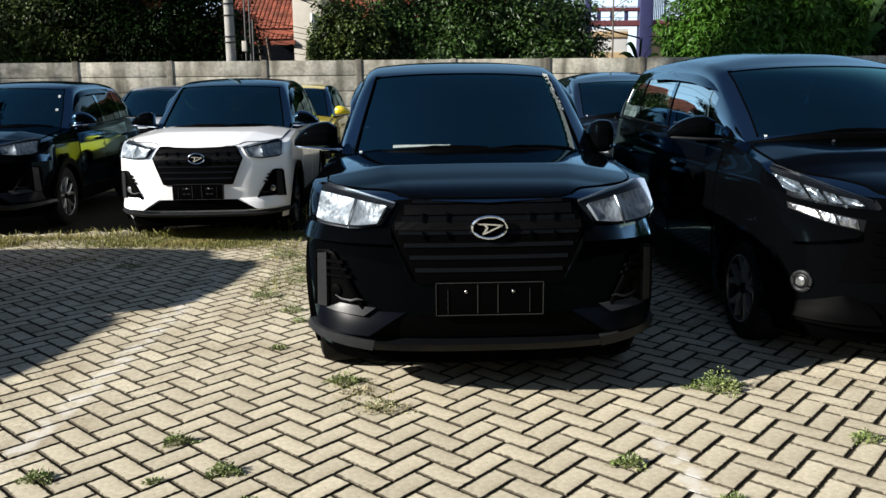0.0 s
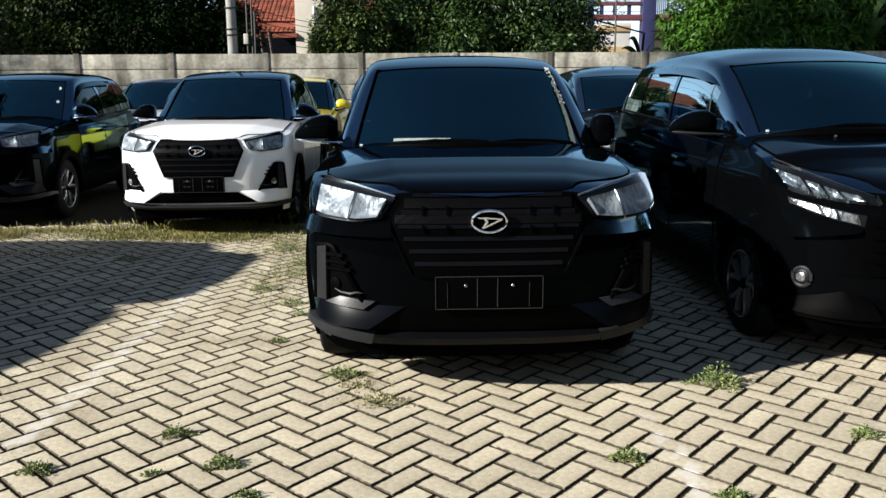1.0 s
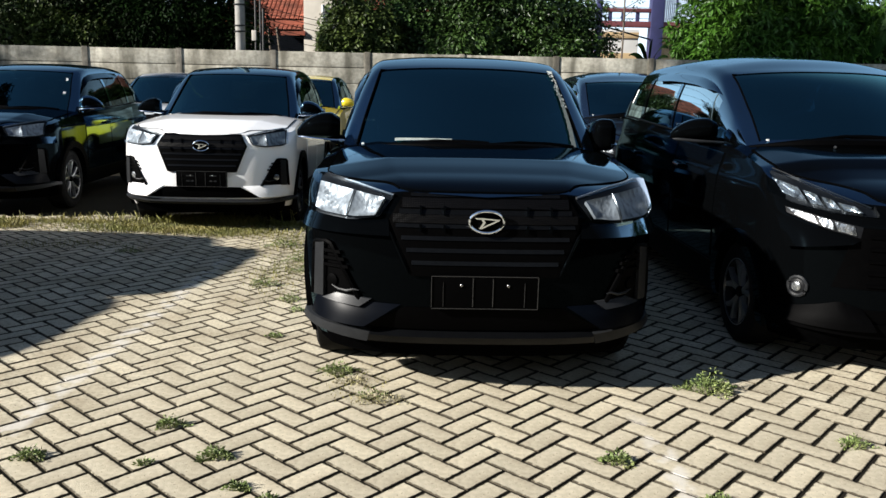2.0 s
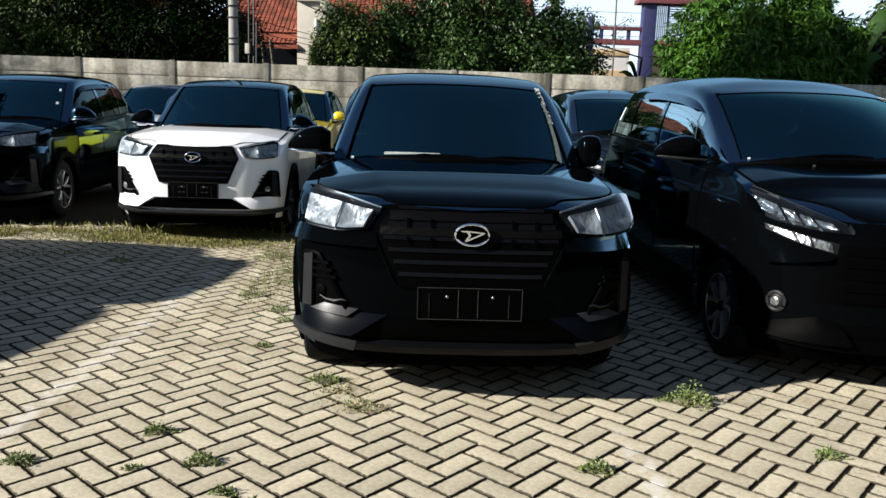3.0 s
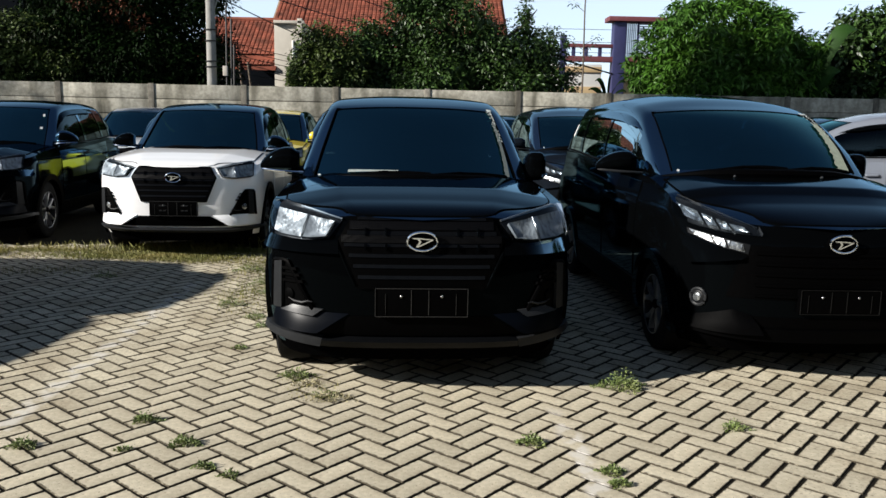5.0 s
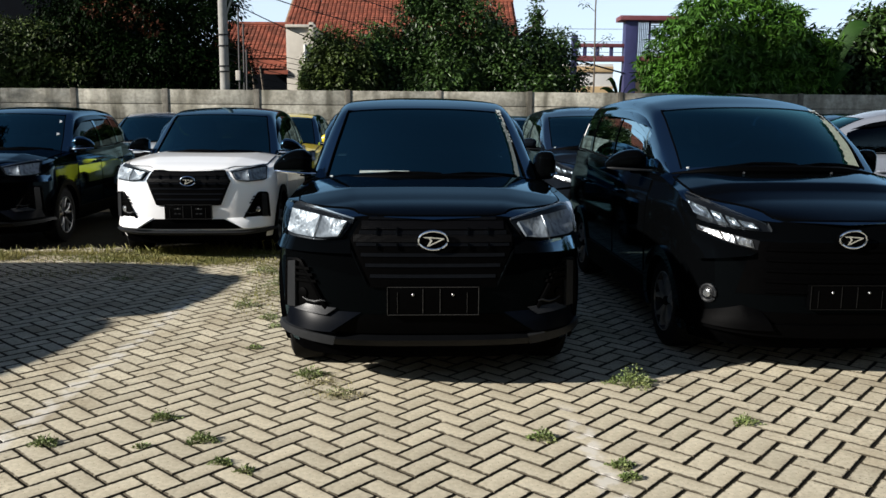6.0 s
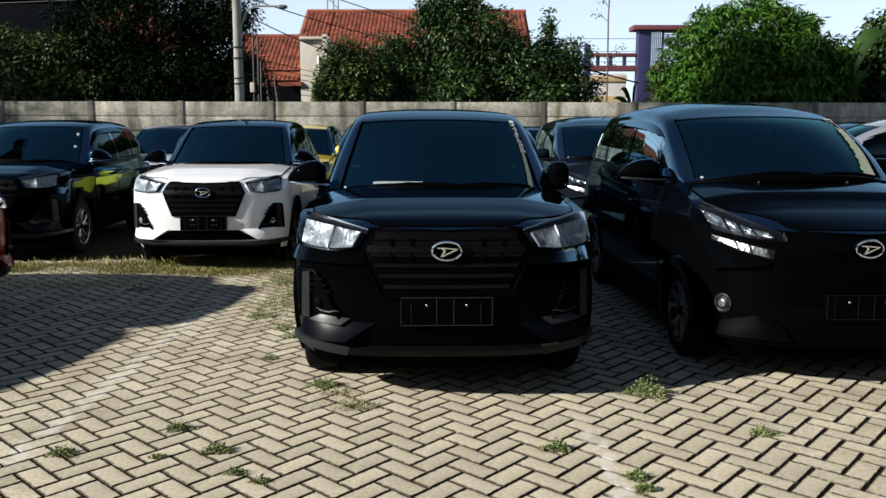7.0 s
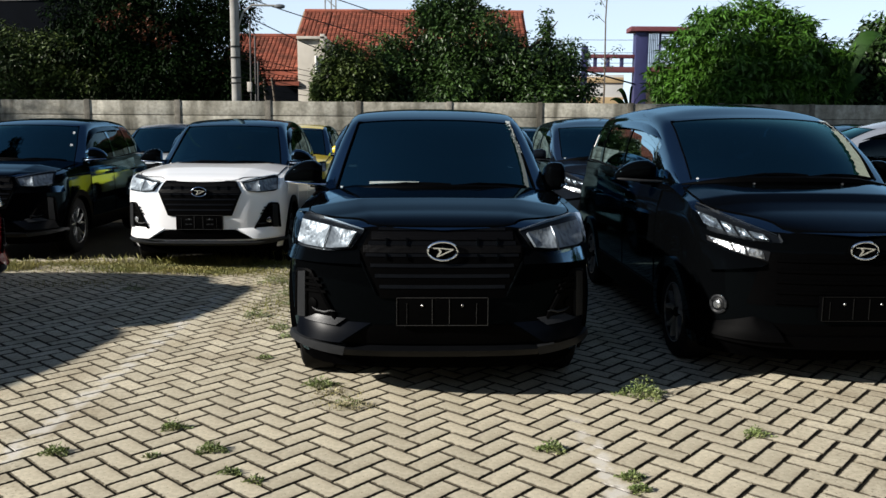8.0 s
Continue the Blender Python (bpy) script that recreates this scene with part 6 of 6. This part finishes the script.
PX, PY = -5.70, 21.95
for b, za, sag in (((0.9, 30.0, 5.1), 6.2, 0.1), ((0.4, 30.4, 4.7), 5.35, 0.2), ((-0.5, 28.0, 3.4), 4.9, 0.25)):
    cable((PX, PY, za), b, sag, 0.016)
for k in range(9):
    cable((PX, PY - 0.05, 3.75 - 0.16 * k), (-2.2 + 0.2 * (k % 3), 25.5, 3.25 - 0.14 * k), 0.12 + 0.02 * (k % 4), 0.009)
cable((PX, PY, 5.6), (-24, 26, 6.2), 0.5, 0.010)
for z in (11.6, 10.5, 9.6, 8.9):
    cable((-60, 70, z), (75, 72, z), 1.6, 0.022)
cable((PX, PY, 8.3), (22, 24.5, 5.4), 0.40, 0.014)
for px, py, h in ((22.1, 24.5, 6.5), (-60, 70.1, 12.5), (75, 72.1, 12.5)):
    up = thing("utility_pole", pose(px, py, 0), "grey concrete utility pole carrying cables", "pole")
    mk("pole", *tube_vf([(0, 0, 0), (0, 0, h * 0.5), (0, 0, h)], 0.16, 10, (1, 0.85, 0.7)), M_POLE, up)
    mk("cross_arm", *box_vf(-0.06, 0.06, -0.5, 0.5, h - 1.0, h - 0.9, 0.01), M_POLE, up)


def mast(x, y):
    t = thing("lattice_mast", pose(x, y, 0), "thin steel lattice mast far behind the house", "mast")
    for a, b in ((-0.7, 0), (0.7, 0), (0, 0.7)):
        mk("leg", *tube_vf([(a, b, 0), (a * 0.6, b * 0.6, 24)], 0.07, 5), M_POLE, t)
    for k in range(12):
        z = 10 + k * 1.0
        s = 1 if k % 2 else -1
        mk("brace", *tube_vf([(-0.55 * s, 0, z), (0.55 * s, 0, z + 1.0)], 0.05, 5), M_POLE, t)


mast(-11.3, 80)


def sapling():
    t = thing("sapling", pose(5.0, 23.8, 0), "thin tall sapling with a few sparse leaves", "tree", group="trees behind the wall")
    mk("trunk", *tube_vf([(0, 0, 0), (0.03, 0, 3), (0.0, 0, 5), (0.06, 0, 7)], 0.028, 6, (1.2, 1, 0.8, 0.5)), M_BARK, t)
    rng = np.random.default_rng(77)
    cs = [(-0.3, 0, 5.1), (-0.15, 0, 5.5), (-0.35, 0.1, 4.0), (0.3, 0, 3.9), (0.45, 0.1, 4.15), (0.1, 0, 3.6)]
    mk("crown", *leaf_cloud(rng, cs, [(0.22, 0.2, 0.1)] * 6, [16] * 6, 0.10, 0.02, 0.3, 0.8), M_LEAF, t, smooth=False)
    for c in cs:
        mk("twig", *tube_vf([(0.02, 0, c[2] - 0.25), c], 0.010, 5), M_BARK, t)


sapling()

# plain walls that close the lot
for nm, b in (("wall_behind", (-24, 27, -10.2, -10.0, 0, 2.4)), ("wall_left", (-24.2, -24, -10.2, 20.8, 0, 2.4)), ("wall_right", (27, 27.2, -10.2, 20.8, 0, 2.4))):
    tagged(mk(nm, *box_vf(*b, 0.02), M_CONCRETE), "plain weathered concrete wall at the lot's edge", "wall", kind="structure")


# ---------------- weeds and grass ----------------
def weed(seed, x, y, size, n, material=M_WEED, label="small green weed tuft growing between the pavers", up=0.5):
    rng = np.random.default_rng(seed)
    V, F = [], []
    a = rng.uniform(0, 2 * math.pi, n)
    r = size * rng.uniform(0, 1, n) ** 0.6 * (1.0 + 0.30 * np.sin(3 * a + seed) + 0.18 * np.sin(7 * a + 2 * seed))
    base = np.stack([r * np.cos(a) * 0.9, r * np.sin(a) * 0.6, np.abs(rng.uniform(0, 1, n) * size * up * (1.25 - r / size) * (1.0 + 0.5 * np.sin(5 * a + r * 60)))], axis=1)
    d = np.stack([np.cos(a), np.sin(a), rng.uniform(-0.1, 1.0, n)], axis=1) + rng.normal(scale=0.5, size=(n, 3))
    d /= np.linalg.norm(d, axis=1)[:, None]
    s = np.cross(d, rng.normal(size=(n, 3)))
    s /= np.linalg.norm(s, axis=1)[:, None]
    ln = 0.0125 * rng.uniform(0.6, 1.5, (n, 1))
    for p, q, w, l in zip(base, d, s, ln):
        k = len(V)
        V += [p, p + q * l * 0.5 + w * l * 0.24, p + q * l, p + q * l * 0.5 - w * l * 0.24]
        F += [(k, k + 1, k + 2), (k, k + 2, k + 3)]
    for i in range(8):
        b = base[i * max(1, n // 8) % n]
        k = len(V)
        V += [(0, 0, 0), (0.002, 0.002, 0), tuple(b)]
        F.append((k, k + 1, k + 2))
    ob = mk("weed", V, F, material, smooth=False)
    ob.location = (x, y, 0.0)
    return tagged(ob, label, "weed", "weeds in the paving")


for i, (x, y, s, n) in enumerate(((-0.505, 3.79, 0.10, 240), (-0.30, 3.45, 0.10, 60), (-1.12, 3.10, 0.07, 170), (-0.85, 2.82, 0.075, 190), (-1.55, 2.78, 0.07, 170),
                                  (0.72, 2.86, 0.075, 190), (1.34, 3.66, 0.15, 480), (1.02, 2.56, 0.06, 150), (1.03, 2.44, 0.05, 110), (1.75, 3.06, 0.075, 130),
                                  (-0.70, 2.58, 0.05, 90), (-0.58, 2.50, 0.045, 70), (-0.95, 4.35, 0.05, 90), (-1.02, 5.15, 0.09, 130), (-1.30, 5.55, 0.12, 170),
                                  (-0.92, 4.9, 0.07, 80), (-1.20, 6.4, 0.14, 150), (-1.45, 7.0, 0.16, 170), (-1.1, 2.75, 0.035, 40), (-2.7, 6.6, 0.12, 110), (-1.1, 6.0, 0.10, 100))):
    weed(100 + i, x, y, s * 0.95, int(n * 2.6))
weed(141, -0.27, 3.44, 0.125, 330, M_STRAW, "pale dried weed tuft lying on the pavers", 0.25)
weed(142, -0.42, 3.66, 0.09, 170, M_STRAW, "pale dried weed tuft lying on the pavers", 0.2)


def grass_patch(seed, spots, name="grass", label="strip of dry yellow-green grass across the paving"):
    """Blades as thin bent triangles over (x, y, half width, half depth, count, height) spots."""
    rng = np.random.default_rng(seed)
    V, F = [], []
    for x, y, hw, hd, n, h in spots:
        g = np.clip(rng.normal(size=(n, 2)) * 0.5, -1.2, 1.2)
        px, py = x + g[:, 0] * hw, y + g[:, 1] * hd
        hh = 0.45 * h * rng.uniform(0.25, 1.25, n)
        a = rng.uniform(0, 2 * math.pi, n)
        lean = rng.uniform(0.1, 0.9, n)
        for i in range(n):
            k = len(V)
            dx, dy = math.cos(a[i]), math.sin(a[i])
            w = 0.0035
            V += [(px[i] - dy * w, py[i] + dx * w, -0.005), (px[i] + dy * w, py[i] - dx * w, -0.005),
                  (px[i] + dx * hh[i] * lean[i] * 0.4 + dy * w * 0.7, py[i] + dy * hh[i] * lean[i] * 0.4 - dx * w * 0.7, hh[i] * 0.6),
                  (px[i] + dx * hh[i] * lean[i], py[i] + dy * hh[i] * lean[i], hh[i])]
            F += [(k, k + 1, k + 2), (k, k + 2, k + 3)]
    return tagged(mk(name, V, F, M_GRASS, smooth=False), label, "grass", kind="stuff")


grass_patch(5, [(-2.75, 7.75, 1.1, 0.28, 7000, 0.07), (-3.9, 8.05, 0.9, 0.16, 2600, 0.06), (-2.1, 7.6, 0.5, 0.25, 1800, 0.06), (-4.4, 7.75, 0.22, 0.2, 900, 0.13),
                (-1.55, 8.2, 0.5, 0.15, 900, 0.06), (-2.6, 8.15, 1.2, 0.15, 1500, 0.12), (-1.25, 6.6, 0.3, 0.7, 900, 0.035), (-1.15, 5.5, 0.25, 0.5, 500, 0.03),
                (-3.4, 6.9, 0.9, 0.25, 900, 0.035), (-2.45, 8.15, 0.55, 0.14, 1700, 0.20), (-3.0, 8.3, 1.3, 0.2, 500, 0.16), (-1.3, 8.1, 0.5, 0.3, 700, 0.10), (-5.0, 8.0, 0.5, 0.2, 1000, 0.14), (-1.45, 7.2, 0.3, 0.5, 700, 0.06), (-1.3, 6.0, 0.25, 0.4, 500, 0.05), (-0.4, 3.62, 0.18, 0.25, 260, 0.025)])




def dry_stalks(seed, n):
    rng = random.Random(seed)
    V, F = [], []
    for i in range(n):
        x, y = rng.uniform(-3.2, -1.1), rng.uniform(8.05, 8.35)
        h, lean, bend = rng.uniform(0.15, 0.42), rng.uniform(-0.35, 0.35), rng.uniform(-0.2, 0.2)
        pts = [(x, y, 0), (x + h * lean * 0.4, y, h * 0.5), (x + h * (lean + bend), y + 0.03, h)]
        a = tube_vf(pts, 0.0035, 5, (1, 0.8, 0.4))
        V, F = join((V, F), a)
        for k in range(3):
            q = rng.uniform(0.5, 1.0)
            b = Vector(pts[1]).lerp(Vector(pts[2]), q * 2 - 1)
            V, F = join((V, F), tube_vf([b, b + Vector((rng.uniform(-0.05, 0.05), 0, rng.uniform(0.01, 0.05)))], 0.0025, 4))
    return tagged(mk("dry_stalks", V, F, M_GRASS), "tall dry weed stalks under the white car's bumper", "grass", kind="stuff")


dry_stalks(9, 16)


# ---------------- herringbone paving ----------------
PAVE_W, PAVE_TURN, PAVE_X, PAVE_Y = 0.10975, 48.5, -0.2886, -0.1041
pavement = thing("pavement", pose(0, 0, 0), "herringbone paving of pale sandy concrete blocks", "paving", kind="structure")


def paver_vf(w, gap=0.013, bevel=0.0018, depth=0.03):
    """One block, long side along x, its centre at the origin and its top at z = 0."""
    a, b = w - gap / 2, w / 2 - gap / 2
    V = [(sx * (a - bevel), sy * (b - bevel), 0) for sx, sy in ((-1, -1), (1, -1), (1, 1), (-1, 1))]
    V += [(sx * a, sy * b, -bevel) for sx, sy in ((-1, -1), (1, -1), (1, 1), (-1, 1))]
    V += [(x, y, -depth) for x, y, z in V[4:8]]
    F = [(0, 1, 2, 3)] + [(i + 4, (i + 1) % 4 + 4, (i + 1) % 4, i) for i in range(4)] + [(i + 8, (i + 1) % 4 + 8, (i + 1) % 4 + 4, i + 4) for i in range(4)]
    return V, F


def lay_paving():
    V0, F0 = paver_vf(PAVE_W)
    me = bpy.data.meshes.new("paver")
    me.from_pydata(V0, [], F0)
    me.materials.append(M_PAVER)
    flat = [c for f in F0 for q in f for c in V0[q][:2]]
    me.uv_layers.new(name="UVMap").data.foreach_set("uv", flat)
    rng = random.Random(4)
    t = radians(PAVE_TURN)
    ct, st = math.cos(t), math.sin(t)
    ox, oy = 1.0 * PAVE_W, 0.5 * PAVE_W
    spots = []
    for k in range(-130, 131):
        for j in range(-60, 61):
            for cx, cy, a in ((1.0, 0.5, 0), (2.5, 0.0, 90)):
                u, v = (k + 2 * j + cx) * PAVE_W - ox, (k - 2 * j + cy) * PAVE_W - oy
                x, y = PAVE_X + ct * u - st * v, PAVE_Y + st * u + ct * v
                y -= 0.02 * max(0.0, x - 0.5) ** 1.3
                # no blocks behind the grass: dark soil stands in for deep shade
                if -9.5 < x < 9.5 and -8.0 < y < (8.45 + 0.1 * math.sin(3.1 * x) if x < -0.5 else 14.5):
                    spots.append((x, y, a))
    near = lambda q: math.hypot((q[0] - 0.1) / 1.0, (q[1] - 2.9) / 0.75)
    spots.sort(key=near)
    V, F = [], []
    for i, (x, y, a) in enumerate(spots):
        m = pose(x, y, abs(rng.gauss(0, 0.0006)), rng.gauss(0, 0.22), rng.gauss(0, 0.22), PAVE_TURN + a + rng.gauss(0, 0.5))
        if i < 300:
            ob = new("paver", me)
            ob.parent = pavement
            ob.matrix_basis = m
        else:
            k = len(V)
            V += [tuple(m @ Vector(p)) for p in V0]
            F += [tuple(q + k for q in f) for f in F0]
    field = mk("paver_field", V, F, M_PAVER_FAR, pavement, smooth=False)
    field.data.uv_layers.new(name="UVMap").data.foreach_set("uv", flat * (len(F) // len(F0)))
    tagged(field, kind="stuff")


lay_paving()
